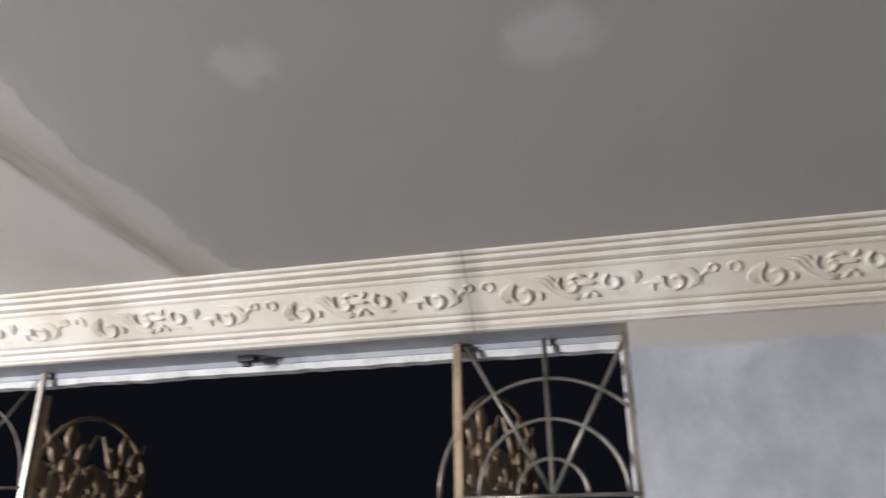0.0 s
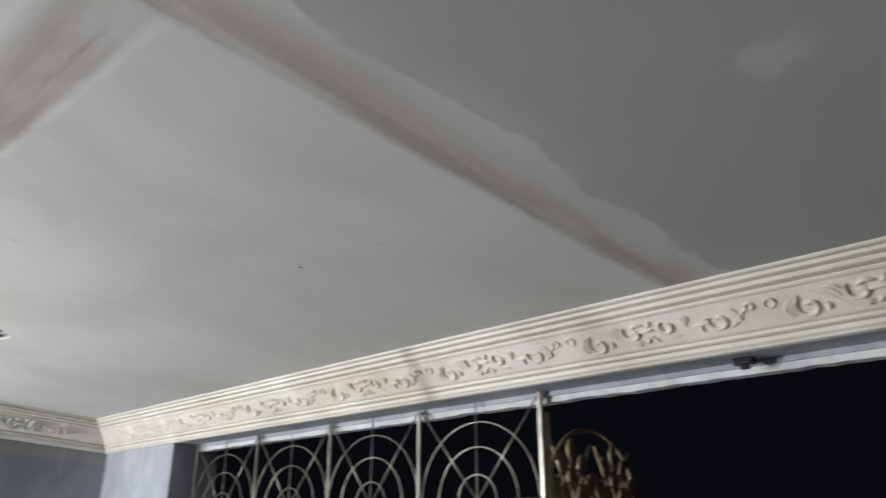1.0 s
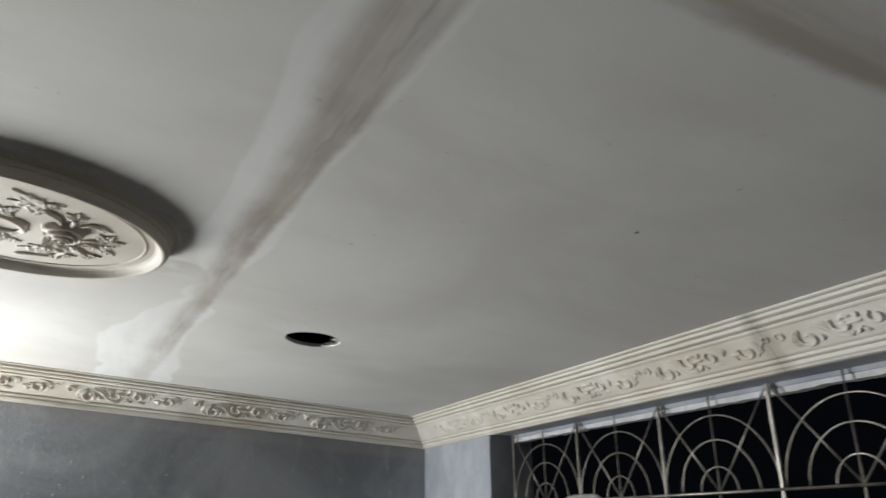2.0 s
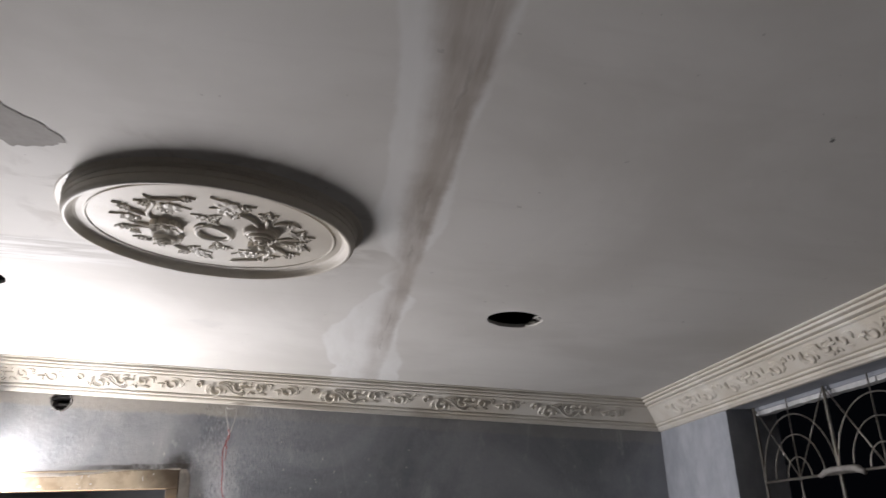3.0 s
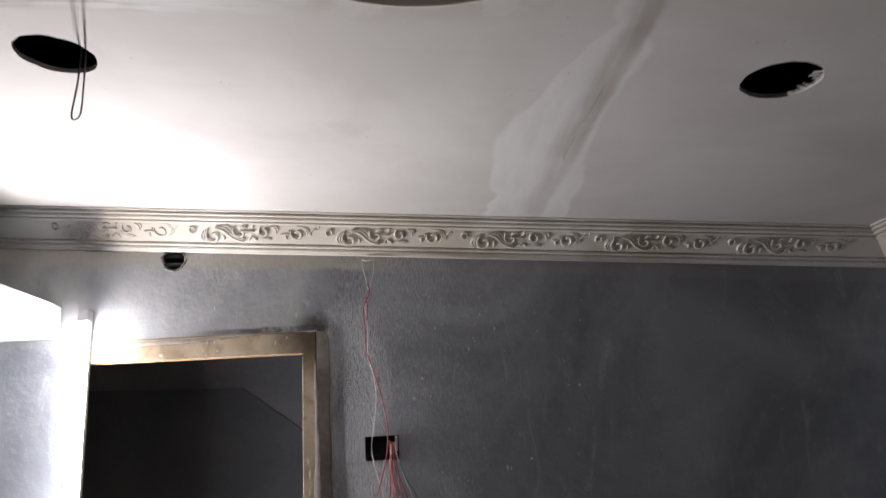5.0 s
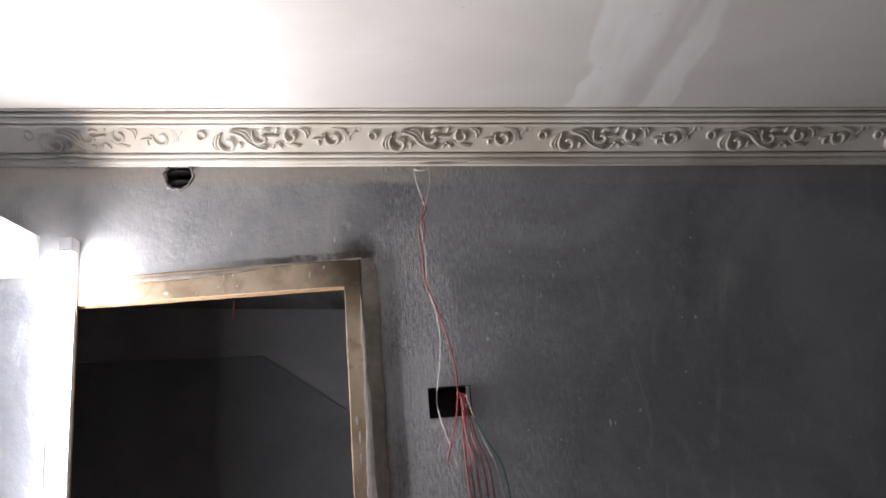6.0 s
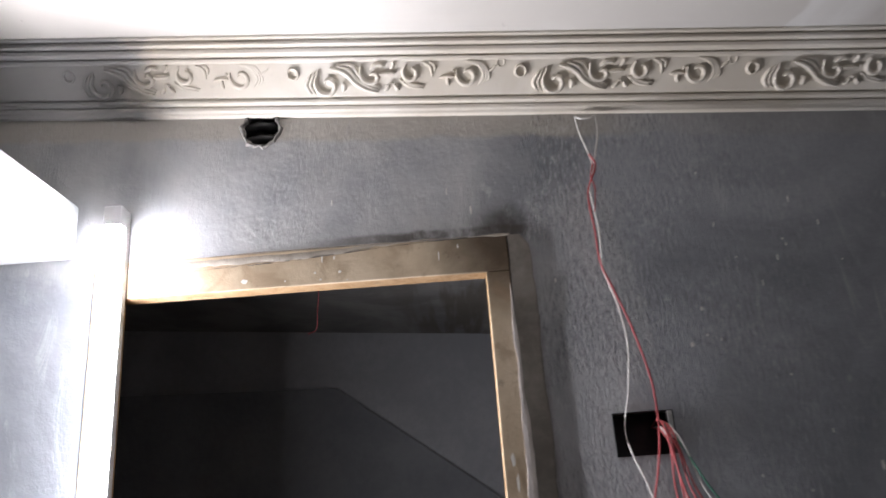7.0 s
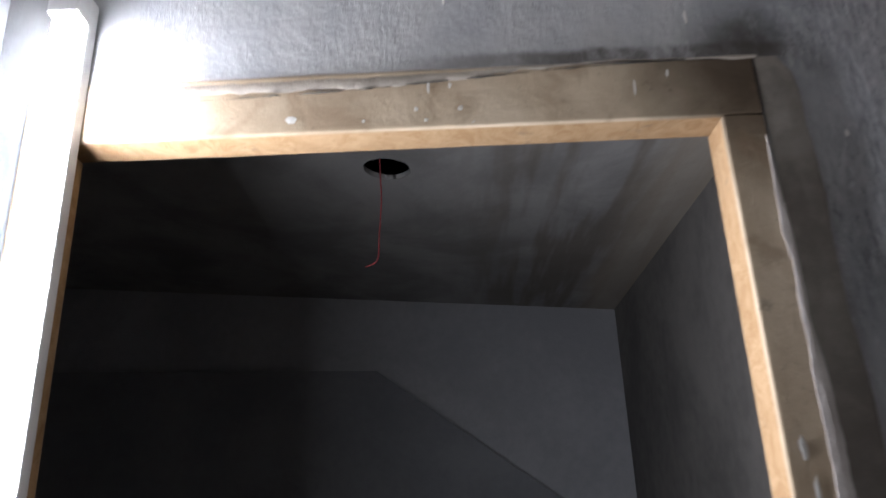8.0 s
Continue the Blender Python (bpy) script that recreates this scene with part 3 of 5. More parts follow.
# ---- plaster cornices ----
PROFILE = [(0.134, 0.0), (0.134, 0.004), (0.130, 0.007), (0.119, 0.0075), (0.119, 0.0105), (0.127, 0.0115), (0.126, 0.018), (0.120, 0.020), (0.109, 0.0205), (0.109, 0.0235),
           (0.115, 0.0245), (0.112, 0.031), (0.104, 0.033), (0.093, 0.0335), (0.093, 0.037), (0.0975, 0.038), (0.094, 0.042), (0.088, 0.044), (0.063, 0.071), (0.037, 0.100),
           (0.032, 0.103), (0.026, 0.1035), (0.026, 0.106), (0.034, 0.107), (0.033, 0.113), (0.027, 0.116), (0.018, 0.1165), (0.018, 0.119), (0.023, 0.120), (0.021, 0.127), (0.015, 0.131), (0.012, 0.1355), (0.0, 0.137)]


def cornice(name, start, place, label, steps):
    bm = bmesh.new()
    prof = PROFILE + [(0.0, 0.0)]
    rows = []
    for k in range(steps + 1):
        t = k / steps
        rows.append([bm.verts.new(place(start * (1 - t) - d * t, d, h)) for d, h in prof])
    for a, b in zip(rows, rows[1:]):
        for i in range(len(prof)):
            j = (i + 1) % len(prof)
            bm.faces.new((a[i], a[j], b[j], b[i]))
    bm.faces.new(rows[0])
    return tagged(part(name, bm, PLASTER), label, "cornice", kind="structure")


def on_north(s, d, h):
    wob = 0.0012 * noise.noise(Vector((s * 2.3, 1.7, d * 9)))
    return Vector((s, -d + wob, ceil_z(s) - h + wob))


def on_east(s, d, h):
    wob = 0.0012 * noise.noise(Vector((5.1, s * 2.3, d * 9)))
    return Vector((-d + wob, s, ceil_z(-d) - h + wob))


corn_n = cornice("trim_cornice_north", WEST, on_north, "cream cast plaster cornice with scroll frieze", 60)
corn_e = cornice("trim_cornice_east", SOUTH, on_east, "cream cast plaster cornice with scroll frieze", 90)


def arc_pts(cu, cv, r0, r1, a0, a1, n=16):
    out = []
    for k in range(n + 1):
        t = k / n
        r, a = r0 + (r1 - r0) * t, radians(a0 + (a1 - a0) * t)
        out.append((cu + r * math.cos(a), cv + r * math.sin(a)))
    return out


def taper(n, w, a=0.35, b=0.35):
    return [w * (a + (1 - a) * min(1, 4 * k / n)) * (b + (1 - b) * min(1, 4 * (n - k) / n)) for k in range(n + 1)]


def line_pts(pts, n=5):
    return [(p.x, p.y) for p in smooth_line([(u, v, 0) for u, v in pts], n)]


def scroll_mesh():
    """One repeat of the frieze, flat: u along, v up the slope, n out."""
    bm = bmesh.new()
    flat = lambda u, v, n: Vector((u, v, n))

    def ring(u, v, r, w, h=0.0085):
        ribbon(bm, [(a, b * 1.06 - 0.003) for a, b in arc_pts(u, v, r, r, 0, 360, 20)], w, h, flat)

    def stroke(pts, w, h=0.0075):
        ribbon(bm, [(u, v * 1.06 - 0.003) for u, v in pts], taper(len(pts) - 1, w * 1.22), h * 1.30, flat)
    # small open curl
    ring(0.021, 0.014, 0.0120, 0.0034)
    # nautilus scroll with three overlapping crescents behind it
    stroke(arc_pts(0.098, -0.012, 0.031, 0.007, 125, 500, 28), 0.0056, 0.011)
    for k in range(3):
        stroke(line_pts([(0.062 + 0.009 * k, 0.012 + 0.004 * k), (0.049 + 0.010 * k, -0.012), (0.060 + 0.008 * k, -0.031)]), 0.0042)
    stroke(line_pts([(0.134, -0.008), (0.137, -0.018), (0.133, -0.028)]), 0.0056, 0.010)
    # acanthus leaf sweeping down to the middle
    for k, (w, h) in enumerate(((0.0062, 0.012), (0.0052, 0.010), (0.0042, 0.008))):
        stroke(line_pts([(0.108 + 0.014 * k, 0.024 + 0.003 * k), (0.140 + 0.010 * k, 0.012 + 0.006 * k), (0.164 + 0.006 * k, -0.012 + 0.006 * k), (0.190 + 0.008 * k, -0.027 + 0.004 * k), (0.214 + 0.004 * k, -0.033 + 0.004 * k)]), w, h)
    # left scroll of the middle
    stroke(line_pts([(0.178, 0.024), (0.176, 0.006), (0.184, -0.010), (0.204, -0.013), (0.215, -0.002), (0.208, 0.008), (0.198, 0.004)]), 0.0054, 0.011)
    stroke(line_pts([(0.200, 0.016), (0.214, 0.025), (0.232, 0.022)]), 0.0050, 0.010)
    # cross bar, crest and trefoil
    stroke(line_pts([(0.218, 0.004), (0.236, 0.004), (0.256, 0.005)]), 0.0048, 0.011)
    stroke(line_pts([(0.254, 0.030), (0.252, 0.021), (0.244, 0.014)]), 0.0040, 0.009)
    for du, dv in ((-0.014, -0.027), (0.0, -0.014), (0.014, -0.027)):
        stroke(line_pts([(0.246 + du * 0.4, -0.018), (0.246 + du * 0.9, dv - 0.001), (0.246 + du * 1.1, dv + 0.001)]), 0.0052, 0.010)
    # right scroll of the middle and the leaf beneath it
    stroke(arc_pts(0.292, 0.004, 0.020, 0.010, 120, 440, 22), 0.0056, 0.011)
    for k in range(2):
        stroke(line_pts([(0.264 + 0.008 * k, -0.008 - 0.002 * k), (0.284 + 0.006 * k, -0.023 + 0.003 * k), (0.318 + 0.004 * k, -0.031 + 0.005 * k)]), 0.0046)
    for k in range(2):
        stroke(line_pts([(0.318 + 0.014 * k, 0.026), (0.336 + 0.010 * k, 0.016 + 0.003 * k), (0.340 + 0.006 * k, -0.006 + 0.010 * k)]), 0.0044)
    # stalk with a bud
    stroke(line_pts([(0.356, -0.009), (0.372, -0.007), (0.392, -0.008)]), 0.0046, 0.010)
    stroke(line_pts([(0.376, -0.008), (0.374, -0.018), (0.378, -0.027)]), 0.0050, 0.009)
    stroke(line_pts([(0.388, 0.000), (0.390, 0.006)]), 0.0042, 0.009)
    # closing scroll with its curled leaf and tail
    stroke(arc_pts(0.420, -0.007, 0.026, 0.008, 150, 500, 24), 0.0056, 0.011)
    for k in range(3):
        stroke(line_pts([(0.416 + 0.010 * k, 0.025 - 0.001 * k), (0.446 + 0.006 * k, 0.014), (0.458 + 0.006 * k, -0.010), (0.444 + 0.010 * k, -0.031 + 0.005 * k)]), 0.0043)
    stroke(line_pts([(0.468, -0.003), (0.480, 0.006), (0.488, 0.012)]), 0.0042)
    ring(0.497, 0.016, 0.0092, 0.0032)
    bmesh.ops.recalc_face_normals(bm, faces=bm.faces)
    me = bpy.data.meshes.new("scroll_relief")
    bm.to_mesh(me)
    bm.free()
    me.materials.append(PLASTER)
    for f in me.polygons:
        f.use_smooth = True
    return me


SCROLL = scroll_mesh()
mid_d, mid_h = 0.0625, 0.0720
up_d, up_h = 0.051, -0.056          # up the slope of the frieze: away from the wall and towards the ceiling
k = math.hypot(up_d, up_h)
up_d, up_h = up_d / k, up_h / k


def frieze_pose(origin, along, away, wid, deep=1.0, high=1.0):
    """Axes: u along the wall, v up the slope, n out of it."""
    v = away * up_d + Vector((0, 0, 1)) * -up_h
    n = away * (-up_h) - Vector((0, 0, 1)) * up_d
    m = Matrix((along * wid, v * high, n * deep)).transposed().to_4x4()
    m.translation = origin
    return m


s = -2.236 - 0.52 * 4
while s < -0.15:
    room = min(0.52, -0.13 - s)
    if room > 0.2:
        o = Vector((s, -mid_d, ceil_z(s) - mid_h))
        shared("scroll_relief", SCROLL, frieze_pose(o, Vector((1, 0, -0.070)).normalized(), Vector((0, -1, 0)), room / 0.52, 1.0 if s > -3.0 else 0.85 if s > -3.5 else 0.3), corn_n)
    s += 0.52
s = -0.251
while s > -6.2:
    o = Vector((-mid_d - 0.0028, s, ceil_z(-mid_d) - mid_h + 0.0031))
    shared("scroll_relief", SCROLL, frieze_pose(o, Vector((0, -1, 0)), Vector((-1, 0, 0)), 0.973, 0.52, 0.88), corn_e)
    s -= 0.506

# ---- ceiling medallion ----
MC = Vector((-1.885, -1.875, ceil_z(-1.885)))
TILT = math.atan(0.070)
med = tagged(new("ceiling_medallion"), "round white plaster ceiling medallion with rose relief", "medallion")
med.matrix_basis = Matrix.Translation(MC) @ Matrix.Rotation(TILT, 4, "Y")
RX, RY = 0.336, 0.296


def ring_surface(bm, prof, n=96):
    rows = []
    for k in range(n):
        a = 2 * math.pi * k / n
        rows.append([bm.verts.new(((RX - q) * math.cos(a), (RY - q) * math.sin(a), -h)) for q, h in prof])
    for k in range(n):
        a, b = rows[k - 1], rows[k]
        for i in range(len(prof) - 1):
            bm.faces.new((a[i], a[i + 1], b[i + 1], b[i]))
    return rows


bm = bmesh.new()
ring_surface(bm, [(-0.020, 0.0), (-0.017, 0.002), (-0.005, 0.003), (-0.003, 0.010), (0.000, 0.0108), (0.000, 0.0135), (-0.003, 0.0148), (-0.002, 0.0225), (0.001, 0.0240), (0.001, 0.0265), (-0.0015, 0.0280), (0.000, 0.036),
                  (0.003, 0.0420), (0.007, 0.0450), (0.0115, 0.0455), (0.0140, 0.0435), (0.0185, 0.0365), (0.024, 0.0300), (0.030, 0.0265), (0.044, 0.0258), (0.047, 0.0262), (0.0475, 0.0285), (0.050, 0.0290), (0.052, 0.0282), (0.053, 0.025)])
part("rim", bm, PLASTER, med, smooth=False)
bm = bmesh.new()
rows = ring_surface(bm, [(0.050, 0.026), (0.10, 0.027), (0.18, 0.028), (0.25, 0.028)])
bm.faces.new([r[-1] for r in rows])
part("panel", bm, PLASTER, med)
PZ = -0.0275


def leaf_mesh():
    """A pointed, deeply toothed leaf along +x, with a sunk midrib and raised lobes."""
    bm = bmesh.new()
    edge = [(0.02, 0.08), (0.14, 0.31), (0.25, 0.25), (0.42, 0.40), (0.52, 0.26), (0.70, 0.26), (0.77, 0.14)]
    mid = [bm.verts.new((x, 0, z)) for x, z in ((0.0, -0.10), (0.22, -0.13), (0.48, -0.15), (0.74, -0.15))]
    tip = bm.verts.new((1.04, 0, -0.14))
    foot = bm.verts.new((1.05, 0, 0.03))
    for sgn in (1, -1):
        e = [bm.verts.new((x, y * sgn, -0.17 if i % 2 else -0.13)) for i, (x, y) in enumerate(edge)]
        crest = [bm.verts.new((x, y * sgn, z)) for x, y, z in ((0.13, 0.16, -0.25), (0.38, 0.20, -0.28), (0.64, 0.14, -0.26))]
        skirt = [bm.verts.new((v.co.x, v.co.y * 1.03, 0.03)) for v in e]
        for i, c in enumerate(crest):
            loop = [mid[i], e[2 * i], e[2 * i + 1], e[2 * i + 2], mid[i + 1]]
            for p, q in zip(loop, loop[1:] + loop[:1]):
                bm.faces.new((c, p, q))
        bm.faces.new((mid[3], e[6], tip))
        for i in range(6):
            bm.faces.new((e[i], e[i + 1], skirt[i + 1], skirt[i]))
        bm.faces.new((e[6], tip, foot, skirt[6]))
        bm.faces.new((mid[0], e[0], skirt[0]))
    bmesh.ops.recalc_face_normals(bm, faces=bm.faces)
    me = bpy.data.meshes.new("leaf")
    bm.to_mesh(me)
    bm.free()
    me.materials.append(PLASTER)
    return me


LEAF = leaf_mesh()
NS = 0.94                        # the relief is slightly oval


def spot(x, y, z=0.0):
    """A place on the panel, in millimetres east and north of its middle."""
    return Vector((x * 0.001, (y - 21) * 0.001 * NS, PZ + z))


def leaf(x0, y0, x1, y1):
    """A leaf from its stalk to its tip."""
    a, b = spot(x0, y0), spot(x1, y1)
    size = (b - a).length
    wide = max(size, 0.034) * 0.84
    m = Matrix.Translation(a) @ Matrix.Rotation(math.atan2(b.y - a.y, b.x - a.x), 4, "Z") @ Matrix.Diagonal((size * 1.06, wide * 1.08, 0.024, 1))
    shared("leaf", LEAF, m, med)


# leaves, spray by spray
for q in ((-168, -83, -197, -114), (-118, -118, -147, -135), (-104, -115, -36, -112), (-102, -111, -78, -80), (-107, -132, -120, -167), (-44, -166, -13, -171)):
    leaf(*q)
for q in ((-157, -23, -216, -46), (-188, -16, -158, -42), (-188, 27, -228, 37), (-197, 48, -179, 70), (-168, 108, -200, 97), (-125, 130, -161, 140)):
    leaf(*q)
for q in ((-81, 156, -49, 132), (-79, 164, -28, 172), (-62, 172, -34, 218), (-82, 168, -111, 193)):
    leaf(*q)
for q in ((4, -57, -32, -84), (4, -62, 32, -92), (5, -66, 18, -30), (-3, 120, -28, 144), (-3, 120, -2, 86), (0, 120, 30, 128)):
    leaf(*q)
for q in ((78, -118, 28, -184), (75, -114, 18, -130), (77, -140, 114, -153), (70, -109, 53, -76), (138, -93, 120, -118), (138, -93, 160, -114), (139, -97, 142, -132), (174, -78, 207, -58)):
    leaf(*q)
for q in ((201, 19, 238, 3), (203, 14, 187, -28), (200, 4, 215, -34), (188, 64, 220, 37), (188, 64, 222, 95), (194, 69, 162, 72), (162, 131, 196, 132), (167, 131, 170, 166)):
    leaf(*q)
for q in ((107, 168, 144, 162), (95, 157, 50, 134), (90, 160, 30, 165), (102, 171, 100, 212)):
    leaf(*q)


def stem(r, *pts):
    bm = bmesh.new()
    line = smooth_line([spot(x, y, -0.003) for x, y in pts], 5)
    tube(bm, line, [r * (0.6 + 0.4 * math.sin(math.pi * (0.15 + 0.7 * i / len(line)))) for i in range(len(line))], 8)
    part("stem", bm, PLASTER, med, smooth=True)


stem(0.0062, (-130, -45), (-130, -82), (-107, -132), (-107, -152))
stem(0.0034, (-110, -152), (-73, -160), (-36, -167))
stem(0.0050, (-130, -52), (-150, -68), (-170, -84))
stem(0.0048, (-133, 15), (-162, -3), (-186, -20))
stem(0.0042, (-144, 19), (-165, 20), (-190, 28))
stem(0.0042, (-143, 91), (-156, 106), (-172, 113))
stem(0.0056, (-118, 108), (-105, 140), (-79, 163))
stem(0.0062, (112, -50), (103, -85), (78, -113))
stem(0.0056, (130, -46), (139, -95))
stem(0.0044, (150, -62), (166, -76), (186, -78))
stem(0.0038, (156, 31), (180, 20), (203, 16))
stem(0.0050, (150, 37), (170, 44), (191, 60))
stem(0.0052, (134, 87), (150, 104), (168, 134))
stem(0.0056, (128, 100), (122, 135), (108, 163))
stem(0.0034, (88, 195), (52, 206), (16, 219))


def rose(x, y, r, high, squash, turns, spin):
    """A domed rose: curled petal edges winding up to the bud."""
    c = spot(x, y)
    dome = lambda q: high * max(0.0, 1 - q * q) ** 0.75
    bm = bmesh.new()
    rows = []
    for q in (1.0, 0.97, 0.9, 0.75, 0.55, 0.3, 0.1):
        rows.append([bm.verts.new(c + Vector((r * q * math.cos(a), r * squash * q * math.sin(a), 0.002 - dome(q)))) for a in (2 * math.pi * i / 28 for i in range(28))])
    for a, b in zip(rows, rows[1:]):
        for i in range(28):
            bm.faces.new((a[i - 1], a[i], b[i], b[i - 1]))
    bm.faces.new(rows[-1])
    bloom = part("rose", bm, PLASTER, med, smooth=True)
    shift = Vector((math.cos(spin), math.sin(spin), 0)) * r * 0.22

    def place(u, v, n):
        q = math.hypot(u, v) / r
        return c + Vector((u, v * squash, -dome(min(q, 0.98)) - n)) + shift * max(0.0, 1 - q)
    count = int(turns * 3)
    for k in range(count):
        a0 = spin + k * 2 * math.pi / 3
        pts = []
        for i in range(11):
            t = i / 10
            q = 0.98 * (1 - (k + t * 1.25) / (count + 1.2))
            pts.append((r * q * math.cos(a0 + t * 2.6), r * q * math.sin(a0 + t * 2.6)))
        bm = bmesh.new()
        ribbon(bm, pts, taper(10, 0.0034, 0.3, 0.3), 0.0055, place)
        part("petal", bm, PLASTER, bloom, smooth=True)
    return bloom


def daisy(x, y, r, petals, squash, spin):
    """An open flower of cupped petals round a button."""
    c = spot(x, y)
    bm = bmesh.new()
    tube(bm, [c + Vector((0, 0, 0.001)), c + Vector((0, 0, -0.012)), c + Vector((0, 0, -0.016))], [r * 0.28, r * 0.24, r * 0.10], 12)
    flower = part("flower", bm, PLASTER, med, smooth=True)
    for k in range(petals):
        a0 = spin + 2 * math.pi * k / petals
        bm = bmesh.new()
        cup = bm.verts.new(c + Vector((0.62 * r * math.cos(a0), 0.62 * r * squash * math.sin(a0), -0.007)))
        rim, low = [], []
        for i in range(14):
            t = 2 * math.pi * i / 14
            u, v = r * (0.60 + 0.42 * math.cos(t)), r * 0.36 * math.sin(t) * (1 + 0.25 * math.cos(t))
            xx, yy = u * math.cos(a0) - v * math.sin(a0), u * math.sin(a0) + v * math.cos(a0)
            rim.append(bm.verts.new(c + Vector((xx, yy * squash, -0.012 - 0.003 * math.cos(t)))))
            low.append(bm.verts.new(c + Vector((xx * 1.03, yy * squash * 1.03, 0.002))))
        for i in range(14):
            bm.faces.new((cup, rim[i - 1], rim[i]))
            bm.faces.new((rim[i - 1], low[i - 1], low[i], rim[i]))
        part("petal", bm, PLASTER, flower)
    return flower


rose(116, -6, 0.046, 0.024, 1.0, 4.0, 0.6)
daisy(110, 78, 0.034, 6, 0.85, 0.3)
daisy(-103, -6, 0.038, 7, 0.95, 0.2)
rose(-116, 72, 0.040, 0.020, 0.9, 3.4, 3.9)
bm = bmesh.new()
oval = [spot(1, 22, -0.003) + Vector((0.038 * math.cos(a), 0.040 * math.sin(a), 0)) for a in (2 * math.pi * i / 48 for i in range(49))]
tube(bm, oval, [0.0062 + 0.0028 * math.cos(4 * math.pi * i / 48 + 0.9) for i in range(49)], 8, False)
part("centre_ring", bm, PLASTER, med, smooth=True)
for sgn in (1, -1):
    bm = bmesh.new()
    line = smooth_line([spot(1 + sgn * 36, 22, -0.003), spot(1 + sgn * 40, 22 + sgn * 22, -0.003), spot(1 + sgn * 30, 22 + sgn * 42, -0.003), spot(1 + sgn * 12, 22 + sgn * 52, -0.003)], 5)
    tube(bm, line, [0.0055 * (1 - 0.6 * i / len(line)) for i in range(len(line))], 8)
    part("curl", bm, PLASTER, med, smooth=True)

# ---- door frame without a leaf ----
door = tagged(new("door_1"), "wooden door frame without leaf, smeared with cement slurry", "door frame", kind="structure")
IN_L, IN_R, HEAD = -3.140, -2.331, 2.050
NX = -0.044                      # the wall's small things are given from a mark this far off


def frame_piece(name, x0, x1, z0, z1):
    bm = bmesh.new()
    box(bm, x0, x1, -0.004, 0.052, z0, z1, 0.0025)
    return part(name, bm, TIMBER, door)


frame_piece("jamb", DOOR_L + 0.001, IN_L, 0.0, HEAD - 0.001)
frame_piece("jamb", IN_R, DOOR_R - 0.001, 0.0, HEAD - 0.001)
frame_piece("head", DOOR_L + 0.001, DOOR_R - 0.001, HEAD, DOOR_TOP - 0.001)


def lumpy_bead(name, pts, width, depth, mat, parent, label, seed, axis="z"):
    """An uneven bead of filler pressed along a line on the wall face."""
    rnd = random.Random(seed)
    bm = bmesh.new()
    line = smooth_line([(x + NX, 0, z) for x, z in pts], 14)
    rows = []
    for i, p in enumerate(line):
        f = noise.noise(Vector((i * 0.23, seed * 3.7, 0.2)))
        w = width * max(0.5, 0.9 + 0.45 * f) * (0.3 if i in (0, len(line) - 1) else 1)
        h = depth * max(0.4, 0.85 + 0.3 * noise.noise(Vector((i * 0.41, seed * 1.9, 4.2))))
        j = [rnd.uniform(-0.18, 0.18) * width for _ in range(3)]
        side = Vector((1, 0, 0)) if axis == "z" else Vector((0, 0, 1))
        rows.append([bm.verts.new(p + side * (w * s + j[k % 3]) + Vector((0, 0.003 - h * t, 0))) for k, (s, t) in enumerate(((-1, 0), (-0.6, 0.8), (0.1, 1), (0.65, 0.6), (1, 0)))])
    for a, b in zip(rows, rows[1:]):
        for k in range(4):
            bm.faces.new((a[k], a[k + 1], b[k + 1], b[k]))
    return part(name, bm, mat, parent, label, smooth=True)


def trowelled_band(x0, x1, z1):
    """A smooth skim of plaster beside the jamb, proud of the rough wall, ending in a straight knifed edge."""
    bm = bmesh.new()
    rows = []
    n = 90
    for k in range(n + 1):
        z = z1 * k / n
        e = 0.0040 * noise.noise(Vector((z * 9, 2.2, 0.7))) + 0.0024 * noise.noise(Vector((z * 41, 5.2, 0.1)))
        top = max(0.0, z - (z1 - 0.05)) / 0.05
        right = x1 + e - 0.022 * top * top
        rows.append([bm.verts.new((x, y + 0.0006 * noise.noise(Vector((x * 60, z * 14, 1.1))), z)) for x, y in ((x0, -0.0036), (x0 + (right - x0) * 0.5, -0.0030), (right - 0.003, -0.0032), (right - 0.0006, -0.0026), (right, 0.001))])
    for a, b in zip(rows, rows[1:]):
        for i in range(4):
            bm.faces.new((a[i], a[i + 1], b[i + 1], b[i]))
    bm.faces.new(rows[-1])
    return part("plaster_band", bm, BAND, wall_north, "smooth grey-brown trowelled band beside the jamb", smooth=True)


